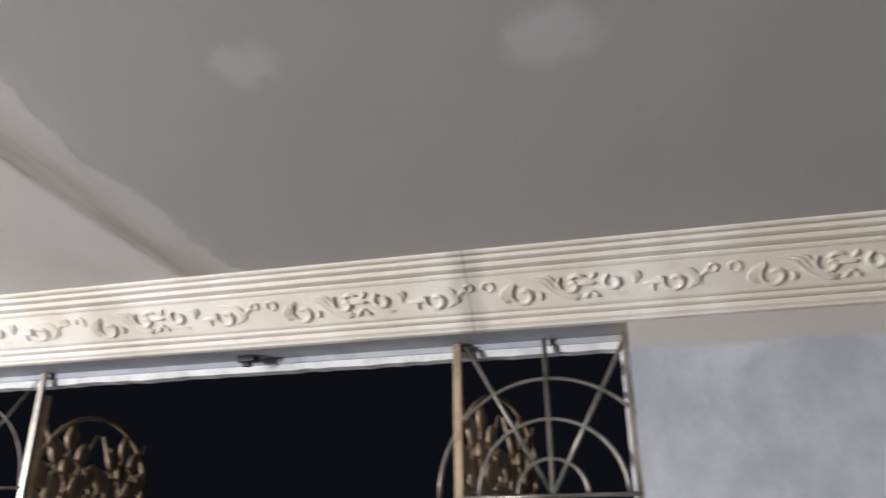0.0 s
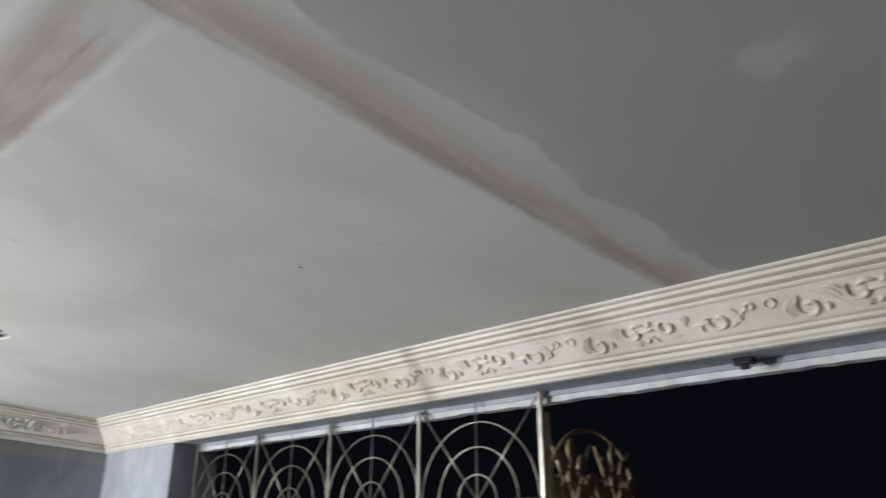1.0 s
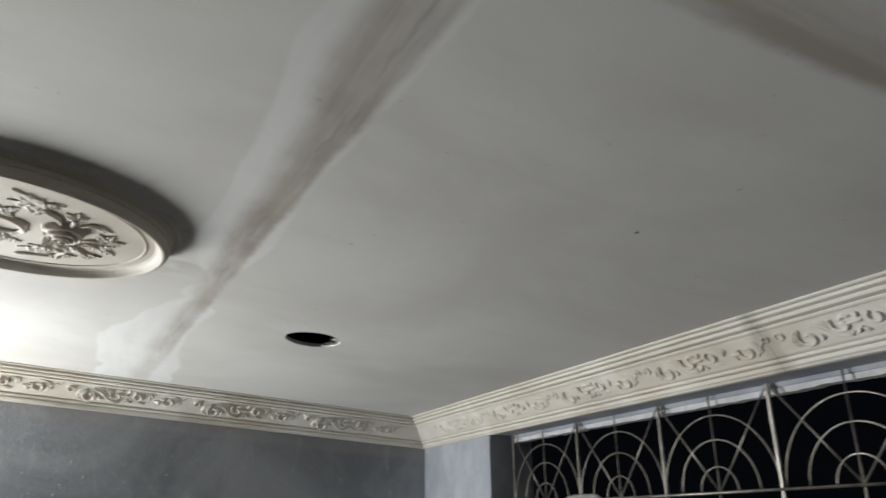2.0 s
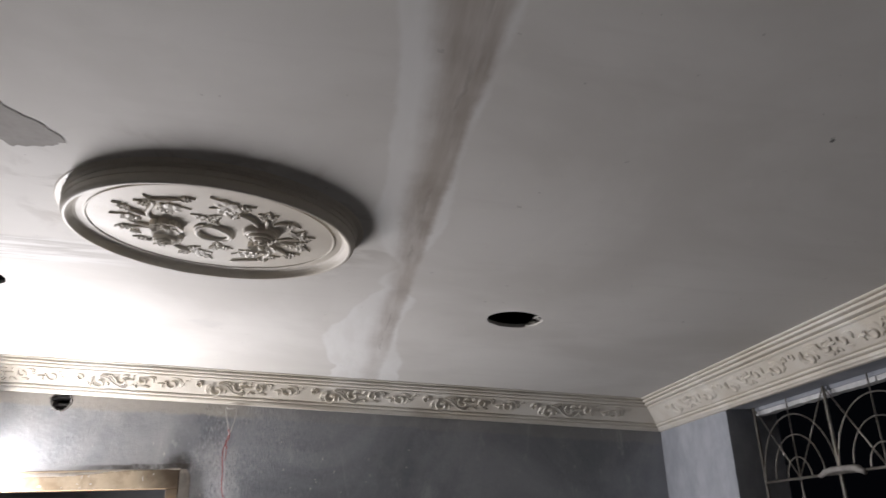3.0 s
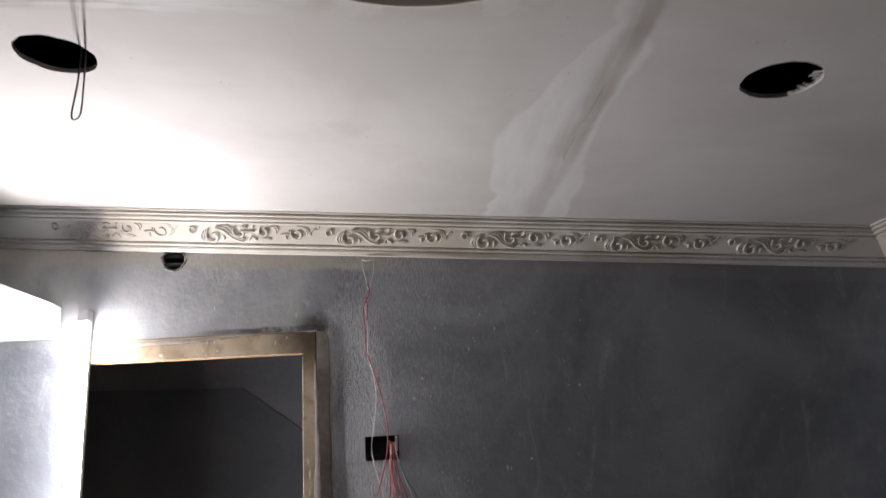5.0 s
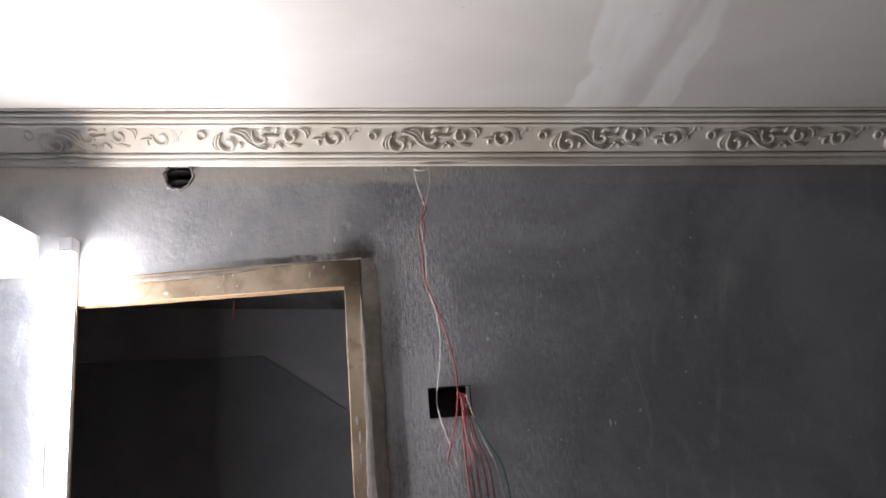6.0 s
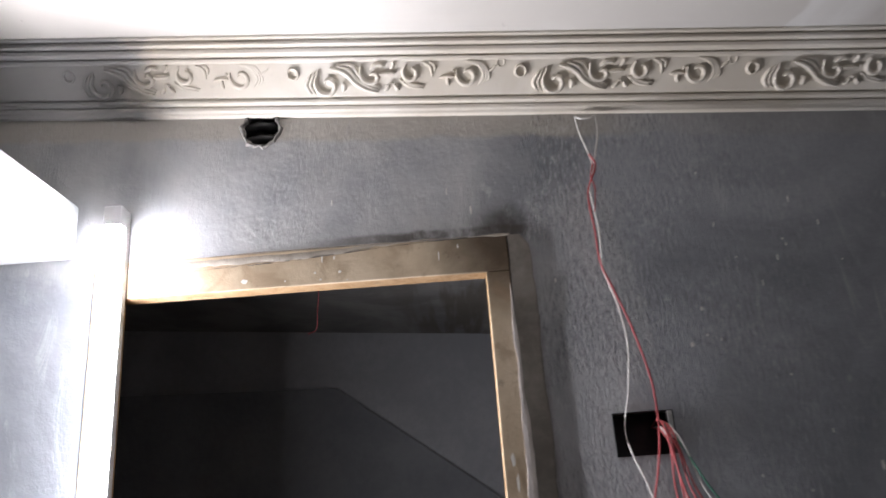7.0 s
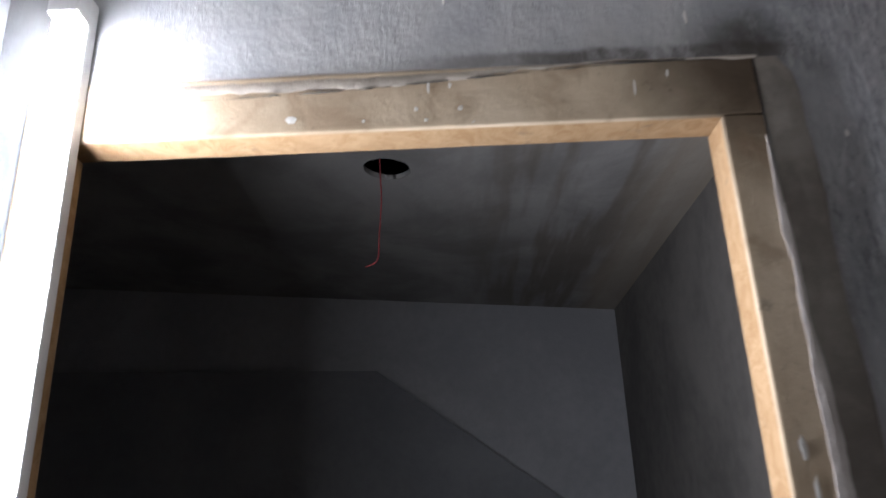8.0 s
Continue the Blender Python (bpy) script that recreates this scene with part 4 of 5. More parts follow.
trowelled_band(DOOR_R + 0.001, -2.228, 2.131)
def filler_smear(x, z0, z1, half, seed):
    """A flat, ragged smear of pale filler pressed over the joint of jamb and wall."""
    bm = bmesh.new()
    rows = []
    n = 70
    for k in range(n + 1):
        t = k / n
        z = z0 + (z1 - z0) * t
        w = half * min(1.0, 0.15 + 5 * t, 0.15 + 1.6 * (1 - t))
        l = -w * (1 + 0.45 * noise.noise(Vector((z * 17, seed, 0.3))) + 0.25 * noise.noise(Vector((z * 70, seed, 1.3))))
        r = w * (1 + 0.45 * noise.noise(Vector((z * 13, seed, 4.3))) + 0.25 * noise.noise(Vector((z * 60, seed, 6.3))))
        c = x + 0.004 * noise.noise(Vector((z * 6, seed, 8.3)))
        rows.append([bm.verts.new((c + q, y - 0.0003 * noise.noise(Vector((q * 200, z * 30, seed))), z)) for q, y in ((l, -0.0040), (l * 0.96, -0.0047), (0.0, -0.0050), (r * 0.96, -0.0046), (r, -0.0028))])
    for a, b in zip(rows, rows[1:]):
        for i in range(4):
            bm.faces.new((a[i], a[i + 1], b[i + 1], b[i]))
    return part("filler", bm, FILLER, wall_north, "pale filler smeared along the jamb")


filler_smear(-2.279, 1.25, 1.93, 0.0115, 3.0)
filler_smear(-2.281, 1.86, 2.02, 0.0040, 7.0)


def plaster_lip(x0, x1, low, high, mat, label, seed):
    """A thin uneven skin of plaster lapping from the wall over the frame's head."""
    bm = bmesh.new()
    n = 60
    rows = []
    for k in range(n + 1):
        x = x0 + (x1 - x0) * k / n
        lo = low(k / n) + 0.007 * noise.noise(Vector((x * 11, seed, 0.4))) + 0.0035 * noise.noise(Vector((x * 70, seed, 1.4)))
        hi = high + 0.005 * noise.noise(Vector((x * 11, seed, 5.4)))
        rows.append([bm.verts.new((x, y, z)) for y, z in ((-0.0040, lo), (-0.0052, lo + 0.0012), (-0.0050, (lo + hi) / 2), (-0.0005, hi))])
    for a, b in zip(rows, rows[1:]):
        for i in range(3):
            bm.faces.new((a[i], a[i + 1], b[i + 1], b[i]))
    return part("plaster_lip", bm, mat, wall_north, label, smooth=True)


plaster_lip(-3.12, -2.275, lambda t: 2.108 - 0.006 * math.sin(t * 6.0) + 0.020 * t, 2.1345, LIP, "grey plaster lapping over the frame head", 2.0)
lumpy_bead("crack_line", [(-2.95, 2.100), (-2.86, 2.103), (-2.76, 2.106), (-2.66, 2.112), (-2.56, 2.119), (-2.44, 2.127), (-2.32, 2.131)], 0.0013, 0.0094, MORTAR, wall_north, "dark crack over the frame", 5, "x")


def splash(x, z, w, h, seed):
    rnd = random.Random(seed)
    x, w, h = x + NX, w * 0.7, h * 0.75
    bm = bmesh.new()
    c = bm.verts.new((x, -0.0049 if z < 2.13 and x < DOOR_R else -0.0016, z))
    ring = []
    for k in range(12):
        a = 2 * math.pi * k / 12
        r = rnd.uniform(0.75, 1.2)
        ring.append(bm.verts.new((x + w * r * math.cos(a), -0.0045 if z < 2.13 and x < DOOR_R else -0.0008, z + h * r * math.sin(a))))
    for k in range(12):
        bm.faces.new((c, ring[k - 1], ring[k]))
    part("paint_splash", bm, SPLASH, door if z < 2.13 and x < DOOR_R else wall_north, smooth=True)


for i, (x, z, w, h) in enumerate(((-2.815, 2.068, 0.010, 0.007), (-2.644, 2.106, 0.0028, 0.012), (-2.617, 2.108, 0.003, 0.006), (-2.66, 2.076, 0.004, 0.004), (-2.605, 2.075, 0.005, 0.005),
                                  (-2.648, 2.060, 0.004, 0.003), (-2.388, 2.094, 0.002, 0.016), (-2.345, 2.112, 0.0025, 0.008), (-2.59, 2.055, 0.003, 0.002), (-2.725, 2.062, 0.003, 0.003),
                                  (-2.309, 2.197, 0.003, 0.016), (-2.262, 1.55, 0.003, 0.02), (-2.215, 1.66, 0.003, 0.015), (-1.606, 2.167, 0.003, 0.012),
                                  (-2.62, 2.24, 0.003, 0.010), (-1.872, 1.86, 0.006, 0.008), (-1.637, 2.076, 0.004, 0.004), (-1.207, 2.201, 0.003, 0.004), (-1.838, 1.877, 0.004, 0.004), (-2.36, 2.245, 0.002, 0.012),
                                  (-1.70, 1.98, 0.002, 0.012), (-1.52, 2.02, 0.003, 0.004), (-2.14, 2.02, 0.004, 0.007), (-1.78, 2.12, 0.002, 0.010), (-1.30, 1.72, 0.004, 0.005), (-1.45, 1.62, 0.006, 0.007),
                                  (-2.268, 1.655, 0.006, 0.018), (-2.262, 1.61, 0.004, 0.024), (-2.205, 1.69, 0.003, 0.022), (-2.212, 1.60, 0.004, 0.020))):
    splash(x, z, w, h, i)
rnd = random.Random(31)
for i in range(26):                # drops flicked over the open wall
    size = rnd.choice((0.0022, 0.003, 0.003, 0.0045, 0.006))
    splash(rnd.uniform(-1.9, -0.85), rnd.uniform(1.42, 2.26), size, size * rnd.choice((0.9, 1.2, 1.4, 3.0)), 100 + i)

# pipe hole under the cornice: ragged chipped lip and two conduit ends
bm = bmesh.new()
rnd = random.Random(12)
ring = []
for k in range(30):
    a = 2 * math.pi * k / 30
    r0, r1 = 0.042 * (1 + rnd.uniform(-0.10, 0.05)), 0.0465 * (1 + rnd.uniform(-0.08, 0.30) * (0.4 + 0.6 * math.cos(a - 0.6) ** 2))
    ring.append([bm.verts.new((-2.826 + r * math.cos(a), y, 2.438 + r * math.sin(a))) for r, y in ((r0 * 0.97, 0.012), (r0, -0.004), ((r0 + r1) / 2, -0.006), (r1, 0.001))])
for k in range(30):
    for i in range(3):
        bm.faces.new((ring[k - 1][i], ring[k - 1][i + 1], ring[k][i + 1], ring[k][i]))
part("chipped_lip", bm, CRUMB, wall_north, "crumbled pale plaster lip of the pipe hole")
pipes = tagged(new("conduit"), "black plastic conduit ends inside the wall hole", "conduit")
for dz, dx in ((0.012, -0.004), (-0.022, 0.006)):
    bm = bmesh.new()
    tube(bm, [(-2.87 + dx, 0.018, 2.438 + dz), (-2.826, 0.012, 2.438 + dz + 0.003), (-2.783 + dx, 0.020, 2.438 + dz)], 0.012, 10)
    part("pipe", bm, BLACK, pipes, smooth=True)
bm = bmesh.new()
box(bm, -2.896, -2.756, 0.085, 0.105, 2.37, 2.51)
part("backing", bm, VOID, pipes)

# ---- recessed switch box with loose wires ----
sw = tagged(new("switch_box"), "open recessed black switch box in cement wall", "switch box")
BX0, BX1, BZ0, BZ1 = -2.1035, -1.9805, 1.6445, 1.7305
for nm, q in (("back", (BX0, BX1, 0.052, 0.055, BZ0, BZ1)), ("side", (BX0, BX0 + 0.002, -0.002, 0.052, BZ0, BZ1)), ("side", (BX1 - 0.002, BX1, -0.002, 0.052, BZ0, BZ1)),
              ("side", (BX0 + 0.002, BX1 - 0.002, -0.002, 0.052, BZ0, BZ0 + 0.002)), ("side", (BX0 + 0.002, BX1 - 0.002, -0.002, 0.052, BZ1 - 0.002, BZ1))):
    bm = bmesh.new()
    box(bm, *q)
    part(nm, bm, BLACK, sw)
bm = bmesh.new()
box(bm, BX1 - 0.013, BX1 - 0.003, -0.006, -0.003, BZ0 + 0.03, BZ1 - 0.002, 0.001)
box(bm, BX1 - 0.018, BX1 - 0.010, -0.006, -0.003, BZ0 + 0.022, BZ0 + 0.036, 0.001)
part("fixing_lug", bm, GALV, sw, "pale galvanised fixing lug")


def wire(name, pts, r, mat, label, n=8):
    bm = bmesh.new()
    tube(bm, smooth_line([(x + NX, y, z) for x, y, z in pts], n), r, 6)
    return tagged(part(name, bm, mat, smooth=True), label, "wire", group="loose wires at the switch box")


wire("white_wire", [(-2.052, -0.012, 2.405), (-2.048, -0.018, 2.36), (-2.036, -0.022, 2.31), (-2.030, -0.028, 2.26), (-2.043, -0.026, 2.21), (-2.036, -0.022, 2.12), (-2.038, -0.020, 2.03),
                    (-2.020, -0.024, 1.95), (-2.012, -0.026, 1.87), (-2.022, -0.020, 1.78), (-2.036, 0.004, 1.70), (-2.030, -0.010, 1.645), (-2.018, -0.03, 1.60), (-1.99, -0.03, 1.50)], 0.0018, WIRE_WHITE,
     "thin white wire hanging from cornice into switch box")
wire("white_wire", [(-2.006, -0.012, 2.405), (-2.006, -0.018, 2.36), (-2.020, -0.024, 2.30), (-2.034, -0.030, 2.255), (-2.046, -0.028, 2.205)], 0.0021, WIRE_WHITE, "short white wire hanging under the cornice")
wire("white_wire", [(-2.050, -0.013, 2.402), (-2.040, -0.018, 2.395), (-2.020, -0.018, 2.395), (-2.008, -0.013, 2.402)], 0.0025, WIRE_WHITE, "white wire loop looped under the cornice", 6)
wire("red_wire", [(-2.034, -0.026, 2.30), (-2.026, -0.034, 2.265), (-2.050, -0.032, 2.205), (-2.046, -0.028, 2.12), (-2.044, -0.028, 2.045), (-2.026, -0.030, 1.985), (-2.000, -0.032, 1.90), (-1.978, -0.030, 1.80),
                  (-1.974, -0.028, 1.735), (-1.978, -0.030, 1.68), (-1.990, -0.034, 1.62), (-2.02, -0.034, 1.52)], 0.0021, WIRE_RED, "thin red wire hanging from cornice over the box")
wire("red_wire", [(-2.030, -0.030, 2.275), (-2.040, -0.036, 2.24), (-2.034, -0.034, 2.215), (-2.040, -0.026, 2.16)], 0.0016, WIRE_RED, "red wire twisted round the white one", 6)
for k, (mat, nm, dx, bend) in enumerate(((WIRE_RED, "red_wire", 0.0, 0.030), (WIRE_RED, "red_wire", 0.008, 0.012), (WIRE_RED, "red_wire", 0.014, 0.050), (WIRE_WHITE, "white_wire", 0.020, 0.070), (WIRE_GREEN, "green_wire", 0.016, 0.085), (WIRE_WHITE, "white_wire", 0.004, 0.024), (WIRE_RED, "red_wire", 0.011, 0.038), (WIRE_RED, "red_wire", 0.004, 0.004))):
    x0 = -1.972 + dx
    wire(nm, [(x0, 0.045, 1.70), (x0 + 0.002, 0.0, 1.712 - 0.003 * k), (x0 + 0.004, -0.038, 1.695 - 0.004 * k), (x0 + bend * 0.2, -0.062 + 0.004 * (k % 3), 1.645), (x0 + bend * 0.55 - 0.004, -0.078 + 0.007 * (k % 4), 1.58), (x0 + bend * 1.0 - 0.006 * (k % 2), -0.088, 1.50), (x0 + bend * 1.2, -0.080, 1.38)],
         0.0020, mat, {"red_wire": "red insulated wire spilling from switch box", "white_wire": "white insulated wire spilling from switch box", "green_wire": "green insulated wire spilling from switch box"}[nm])

# ---- LED tube standing upright beside the door ----
TX, TY, TZ0, TZ1 = -3.135, -0.038, 1.072, 2.248
lamp = tagged(new("tube_light"), "lit white LED tube fixed upright beside door", "tube light")
def tube_shell(a0, a1, n, r):
    bm = bmesh.new()
    rows = [[bm.verts.new((TX - r * math.cos(a), TY - r * math.sin(a), z)) for a in (radians(a0 + (a1 - a0) * i / n) for i in range(n + 1))] for z in (TZ0 + 0.03, TZ1 - 0.045)]
    for i in range(n):
        bm.faces.new((rows[0][i], rows[0][i + 1], rows[1][i + 1], rows[1][i]))
    return bm


part("diffuser", tube_shell(48, 142, 14, 0.0190), lamp_mat, lamp, "glowing white diffuser", smooth=True)
part("diffuser_side", tube_shell(-30, 47.8, 14, 0.0188), lamp_side_mat, lamp, "faintly glowing milky side", smooth=True)
part("diffuser_side", tube_shell(142.2, 212, 10, 0.0188), lamp_edge_mat, lamp, "softly glowing milky side", smooth=True)
bm = bmesh.new()
box(bm, TX - 0.018, TX + 0.018, TY + 0.0105, -0.0045, TZ0, TZ1, 0.003)
part("batten", bm, CAP, lamp)
for z0, z1 in ((TZ0, TZ0 + 0.03), (TZ1 - 0.045, TZ1)):
    bm = bmesh.new()
    box(bm, TX - 0.0195, TX + 0.0195, TY - 0.0195, TY + 0.010, z0, z1, 0.003)
    part("end_cap", bm, CAP, lamp)

# ---- loft slab beside the door ----
bm = bmesh.new()
box(bm, WEST, -3.239, -1.15, -0.001, 2.148, 2.275, 0.006)
tagged(part("loft_slab", bm, SLAB), "whitewashed concrete loft slab jutting from the wall", "slab", kind="structure")

# ---- wire loop in the west lamp hole ----
bm = bmesh.new()
hx, hy = HOLE_W[0] + 0.056, HOLE_W[1] + 0.008
tube(bm, smooth_line([(hx, hy, 2.776), (hx - 0.002, hy, 2.626), (hx - 0.006, hy, 2.526), (hx - 0.014, hy, 2.451), (hx - 0.006, hy, 2.438), (hx + 0.006, hy, 2.456), (hx + 0.008, hy, 2.546), (hx + 0.006, hy + 0.004, 2.646), (hx + 0.004, hy, 2.786)], 6), 0.0022, 6)
tagged(part("hanging_wire", bm, WIRE_DARK, smooth=True), "thin grey wire loop hanging from ceiling hole", "wire")

# ---- window: white head lining and steel web grilles ----
win = tagged(new("window_1"), "wide open window with steel spider-web grilles", "window", kind="structure")
bm = bmesh.new()
box(bm, 0.112, 0.156, -4.099, -0.665, 2.2595, 2.2735, 0.002)
part("lintel_edge", bm, EASTWALL, win, "bare grey cement edge over the head strip")
bm = bmesh.new()
rows = []
for k in range(231):               # white head strip with a chipped, uneven lower edge
    y = -4.0985 + 3.433 * k / 230
    low = 2.2425 + 0.0035 * max(0.0, noise.noise(Vector((y * 9, 0.7, 2.1)))) + 0.0028 * noise.noise(Vector((y * 33, 3.7, 0.1)))
    out = 0.118 + 0.0015 * noise.noise(Vector((y * 21, 5.7, 0.1)))
    rows.append([bm.verts.new(q) for q in ((out, y, 2.2593), (out, y, low), (0.156, y, low), (0.156, y, 2.2593))])
for p, q in zip(rows, rows[1:]):
    for i in range(4):
        bm.faces.new((p[i], p[(i + 1) % 4], q[(i + 1) % 4], q[i]))
bm.faces.new(rows[0])
bm.faces.new(rows[-1])
part("head_lining", bm, WHITE_FRAME, win, "chalky white chipped head strip")
bm = bmesh.new()
box(bm, 0.118, 0.156, -4.0995, -4.080, 0.721, 2.242, 0.002)
part("side_lining", bm, WHITE_FRAME, win)
bm = bmesh.new()
box(bm, -0.02, 0.22, -4.099, -0.665, 0.7205, 0.745, 0.004)
part("window_sill", bm, WHITE_FRAME, win)
GX = 0.096


def bar(name, pts, r, mat, parent, sides=6):
    bm = bmesh.new()
    tube(bm, pts, r, sides)
    return part(name, bm, mat, parent, smooth=True)


def web(parent, place, yc, half, zc, top, radii, mat, r=0.0029):
    """Half a spider web: centre bar, two rays and three arcs over a rail. place(y, z) gives the point."""
    bar("centre_bar", [place(yc, zc - 0.4), place(yc, top)], r, mat, parent)
    for sgn in (1, -1):
        bar("ray", [place(yc, zc), place(yc + sgn * half * 0.97, top - 0.008)], r * 0.9, mat, parent)
    for q in radii:
        bar("arc", [place(yc + q * math.cos(a), zc + q * math.sin(a)) for a in (math.pi * i / 24 for i in range(25))], r * 0.85, mat, parent)


flat_place = lambda y, z: (GX, y, z)
grille = tagged(new("window_grille"), "grey steel grille of half spider-web arches", "grille", group="window grilles")
posts = [-0.712, -1.176, -1.638, -2.094, -2.578]
for y in posts:
    bm = bmesh.new()
    w = 0.0045 if y > -2.4 else 0.0062
    box(bm, GX - w, GX + w, y - w, y + w, 0.745, 2.2725, 0.001)
    part("post", bm, STEEL, grille)
for a, b in zip(posts, posts[1:]):
    web(grille, flat_place, (a + b) / 2, (a - b) / 2, 1.982, 2.272, (0.228, 0.154, 0.074), STEEL)
for z in (1.980, 1.55, 0.80):
    bar("rail", [(GX - 0.004, posts[0], z), (GX - 0.004, posts[-1], z)], 0.0048, STEEL, grille)

grille_2 = tagged(new("window_grille"), "narrow grey steel web grille beside plaster wall", "grille", group="window grilles")
for y, w in ((-3.708, 0.009), (-4.092, 0.006)):
    bm = bmesh.new()
    box(bm, GX - w, GX + w, y - w, y + w, 0.745, 2.2725, 0.001)
    part("post", bm, BRASS if y > -4 else STEEL, grille_2)
web(grille_2, flat_place, -3.912, 0.188, 1.930, 2.2725, (0.250, 0.160, 0.075), STEEL, 0.0055)
for z in (1.928, 1.55, 0.80):
    bar("rail", [(GX - 0.004, -3.708, z), (GX - 0.004, -4.092, z)], 0.0048, STEEL, grille_2)


def gate(hinge_y, direction, label):
    """A grille leaf swung out into the night; direction is its unit heading from the hinge."""
    g = tagged(new("grille_gate"), label, "gate", group="open grille gates")
    dx, dy = direction
    place = lambda s, z: (GX + 0.02 + dx * s, hinge_y + dy * s, z)
    bar("stile", [place(0.0, 0.76), place(0.0, 2.215)], 0.011, BRASS, g)
    bar("stile", [place(0.50, 0.76), place(0.50, 2.03)], 0.010, BRASS, g)
    bar("top_rail", [place(0.25 - 0.25 * math.cos(math.pi * i / 20), 2.00 + 0.19 * math.sin(math.pi * i / 20)) for i in range(21)], 0.007, BRASS, g)
    for z in (1.95, 1.5, 0.78):
        bar("rail", [place(0.0, z), place(0.50, z)], 0.007, BRASS, g)
    for s0 in (0.125, 0.375):
        web(g, place, s0, 0.115, 1.955, 2.15, (0.112, 0.075), BRASS, 0.005)
        # a spray of plump cast leaves in three tiers, each pair leaning out from the stalk
        for k, (ds, z0, lean, size) in enumerate(((0.0, 2.085, 0.0, 0.062), (-0.040, 2.045, 22.0, 0.066), (0.042, 2.050, -24.0, 0.060), (-0.076, 1.985, 34.0, 0.070), (0.078, 1.990, -30.0, 0.068),
                                                  (0.0, 2.005, 4.0, 0.066), (-0.036, 1.945, 14.0, 0.074), (0.038, 1.950, -18.0, 0.072), (-0.080, 1.895, 26.0, 0.078), (0.080, 1.900, -22.0, 0.074), (0.0, 1.890, -6.0, 0.080))):
            a, size = radians(90 + lean), size * 1.15
            bm = bmesh.new()
            rows = []
            for i in range(8):
                t = i / 7
                w = 0.37 * size * math.sin(math.pi * min(1.0, 0.06 + 0.91 * t)) ** 0.8
                c, h = (s0 + ds + size * t * math.cos(a), z0 + size * t * math.sin(a)), 0.009 * math.sin(math.pi * (0.1 + 0.85 * t)) + 0.004 * t
                row = []
                for q, out in ((-1.0, 0.0), (-0.55, 0.8), (0.0, 0.35), (0.55, 0.8), (1.0, 0.0), (0.0, -0.6)):
                    px, py, pz = place(c[0] - w * q * math.sin(a), c[1] + w * q * math.cos(a))
                    row.append(bm.verts.new((px + dy * h * out, py - dx * h * out, pz)))
                rows.append(row)
            for u, v in zip(rows, rows[1:]):
                for j in range(6):
                    bm.faces.new((u[j], u[(j + 1) % 6], v[(j + 1) % 6], v[j]))
            bm.faces.new(rows[0])
            bm.faces.new(rows[-1])
            part("cast_leaf", bm, BRASS, g, "cast tan leaf ornament", smooth=True)
    return g


gate(-2.582, (0.999, 0.035), "tan iron grille gate leaf swung open outwards")
gate(-3.704, (0.970, -0.243), "tan iron grille gate leaf swung open outwards")
bm = bmesh.new()
box(bm, 0.055, 0.085, -3.208, -3.160, 2.257, 2.2725, 0.004)
box(bm, 0.062, 0.076, -3.196, -3.174, 2.246, 2.258, 0.003)
tagged(part("gate_latch", bm, BLACK), "dark iron gate latch under the window head", "latch")
bm = bmesh.new()
line = smooth_line([(GX - 0.01, -1.08, 1.978), (GX - 0.014, -1.13, 1.990), (GX - 0.012, -1.20, 1.992), (GX - 0.012, -1.27, 1.988), (GX - 0.008, -1.31, 1.974)], 5)
tube(bm, line, [0.008 + 0.010 * abs(noise.noise(Vector((i * 0.6, 0.3, 1.2)))) for i in range(len(line))], 8)
tagged(part("dust_cloth", bm, CLOTH, smooth=True), "crumpled grey rag draped over the grille rail", "cloth")

# ---- dark room beyond the door ----


def far_ceil(x):
    return 2.062 - 0.082 * x


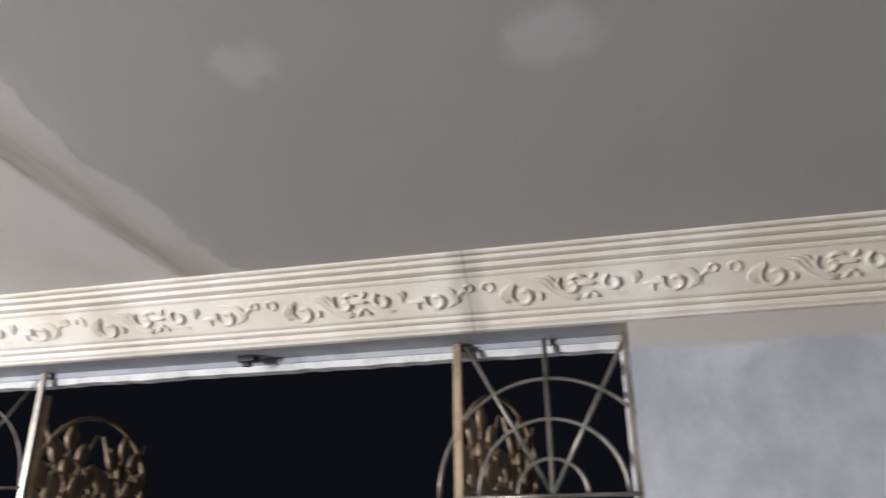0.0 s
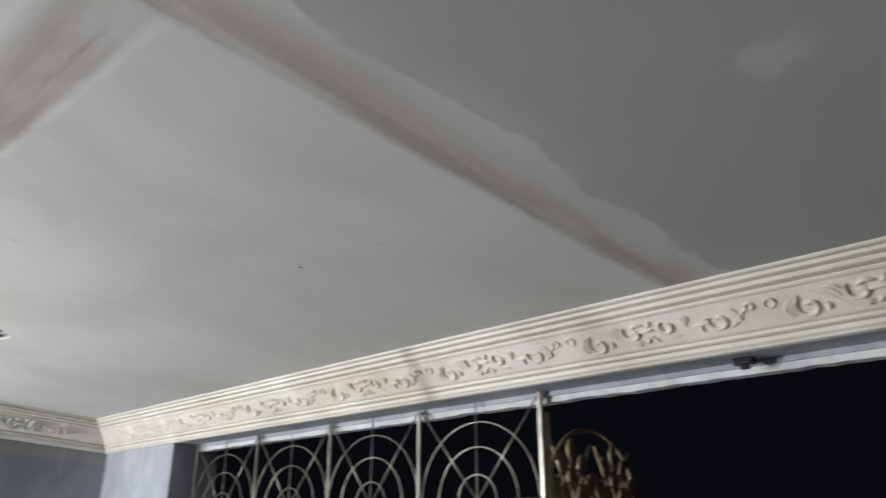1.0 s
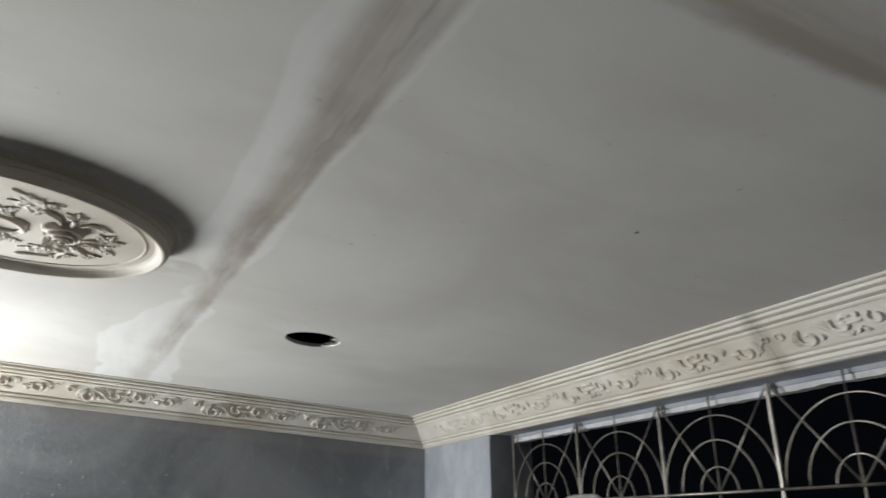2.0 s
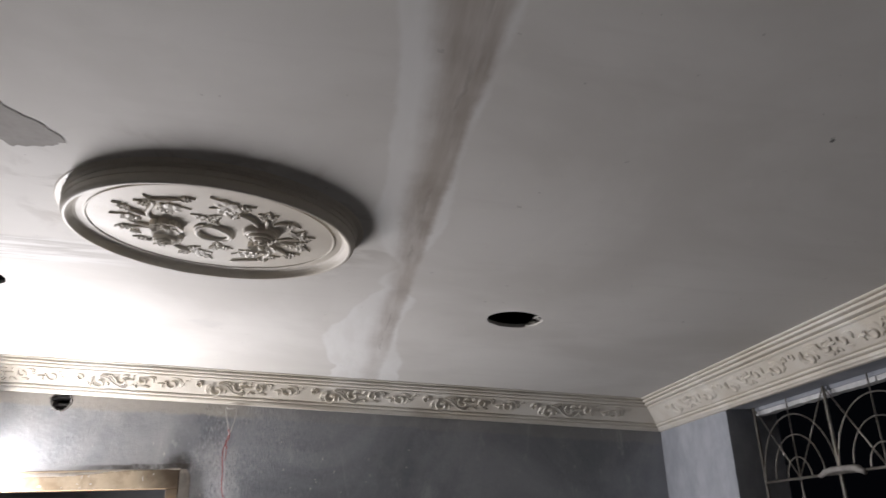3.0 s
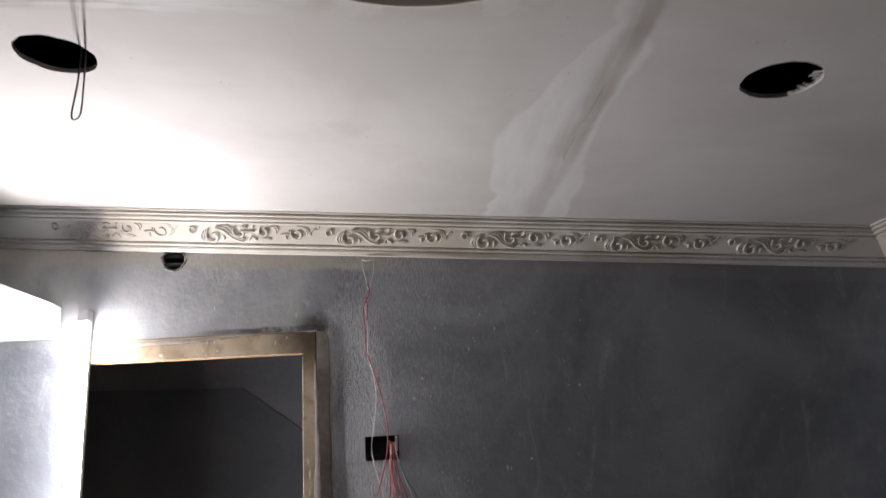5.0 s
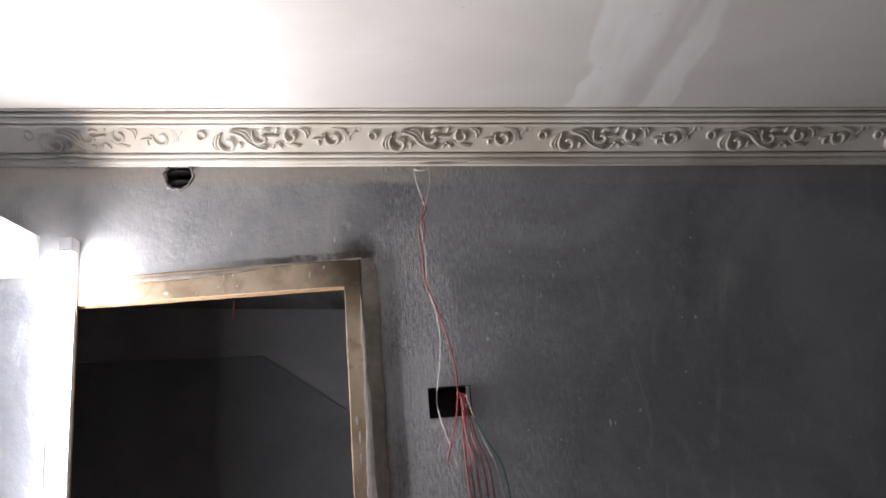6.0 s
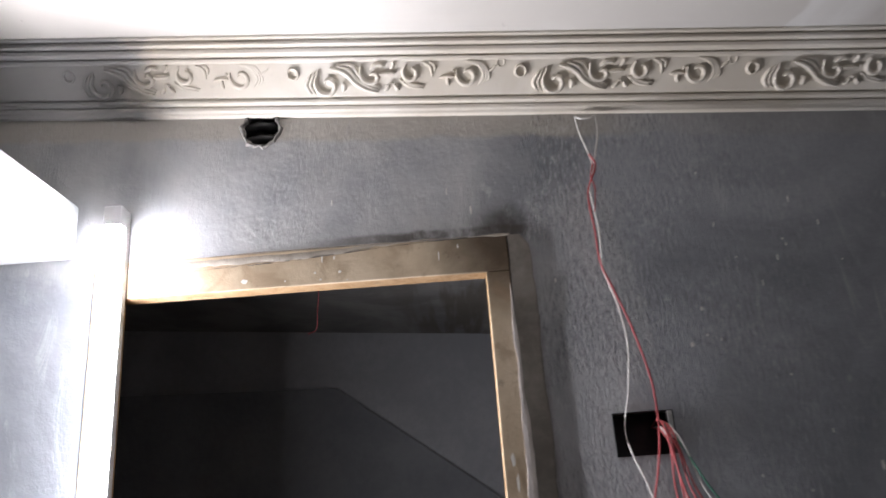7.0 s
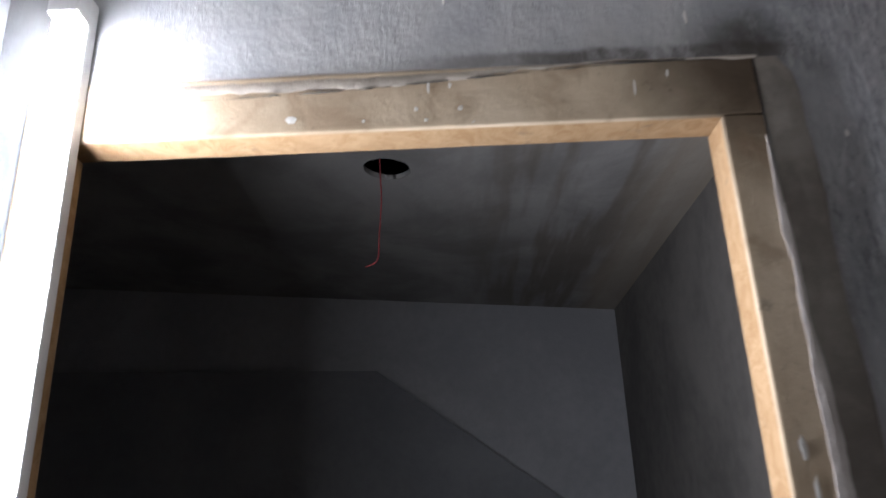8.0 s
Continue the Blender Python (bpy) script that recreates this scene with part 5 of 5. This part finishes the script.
FAR_Y, FAR_R, FAR_L = 1.60, -2.125, -4.4
bm = bmesh.new()
box(bm, FAR_L, FAR_R, FAR_Y, FAR_Y + 0.1, 0.0, ROOF)
wall_far = tagged(part("wall_far_room", bm, DARK_ROOM), "raw grey plaster wall of the unlit room beyond", "wall", kind="structure")
# thin sheet whose darker grey stands in for a slanting shadow
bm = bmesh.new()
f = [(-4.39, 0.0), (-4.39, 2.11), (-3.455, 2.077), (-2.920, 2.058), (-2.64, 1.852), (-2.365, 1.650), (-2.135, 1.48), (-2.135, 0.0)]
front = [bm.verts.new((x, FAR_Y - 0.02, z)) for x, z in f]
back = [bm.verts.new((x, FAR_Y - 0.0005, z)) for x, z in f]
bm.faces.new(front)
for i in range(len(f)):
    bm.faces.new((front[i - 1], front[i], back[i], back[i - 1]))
part("shade_sheet", bm, SHADE_GREY, wall_far, "darker sheet standing in for a shadow with a sloping edge")
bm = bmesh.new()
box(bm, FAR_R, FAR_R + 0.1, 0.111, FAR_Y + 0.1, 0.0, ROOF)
tagged(part("wall_far_room_side", bm, DARK_SIDE), "raw plaster side wall of the unlit room, darkened for shade", "wall", kind="structure")
bm = bmesh.new()
box(bm, FAR_L - 0.1, FAR_L, 0.111, FAR_Y + 0.1, 0.0, ROOF)
tagged(part("wall_far_room_end", bm, DARK_ROOM), "raw grey plaster end wall of the unlit room", "wall", kind="structure")
bm = bmesh.new()
perforated(bm, [FAR_L, -2.90, -2.69, FAR_R], [0.111, 0.49, 0.69, FAR_Y], lambda i, j: False, [(1, 1, -2.793, 0.592, 0.050)], lambda u, v, w: Vector((u, v, far_ceil(u) + w)), 0.012)
tagged(part("ceiling_far_room", bm, FAR_CEILING), "dim grey plaster ceiling with a lamp hole", "ceiling", kind="structure")
bm = bmesh.new()
tube(bm, smooth_line([(-2.808, 0.59, 2.43), (-2.807, 0.59, 2.29), (-2.805, 0.59, 2.22), (-2.810, 0.59, 2.14), (-2.814, 0.59, 2.09), (-2.838, 0.588, 2.075)], 6), 0.0016, 6)
tagged(part("hanging_wire", bm, WIRE_RED, smooth=True), "red wire hanging from the far room's ceiling", "wire")
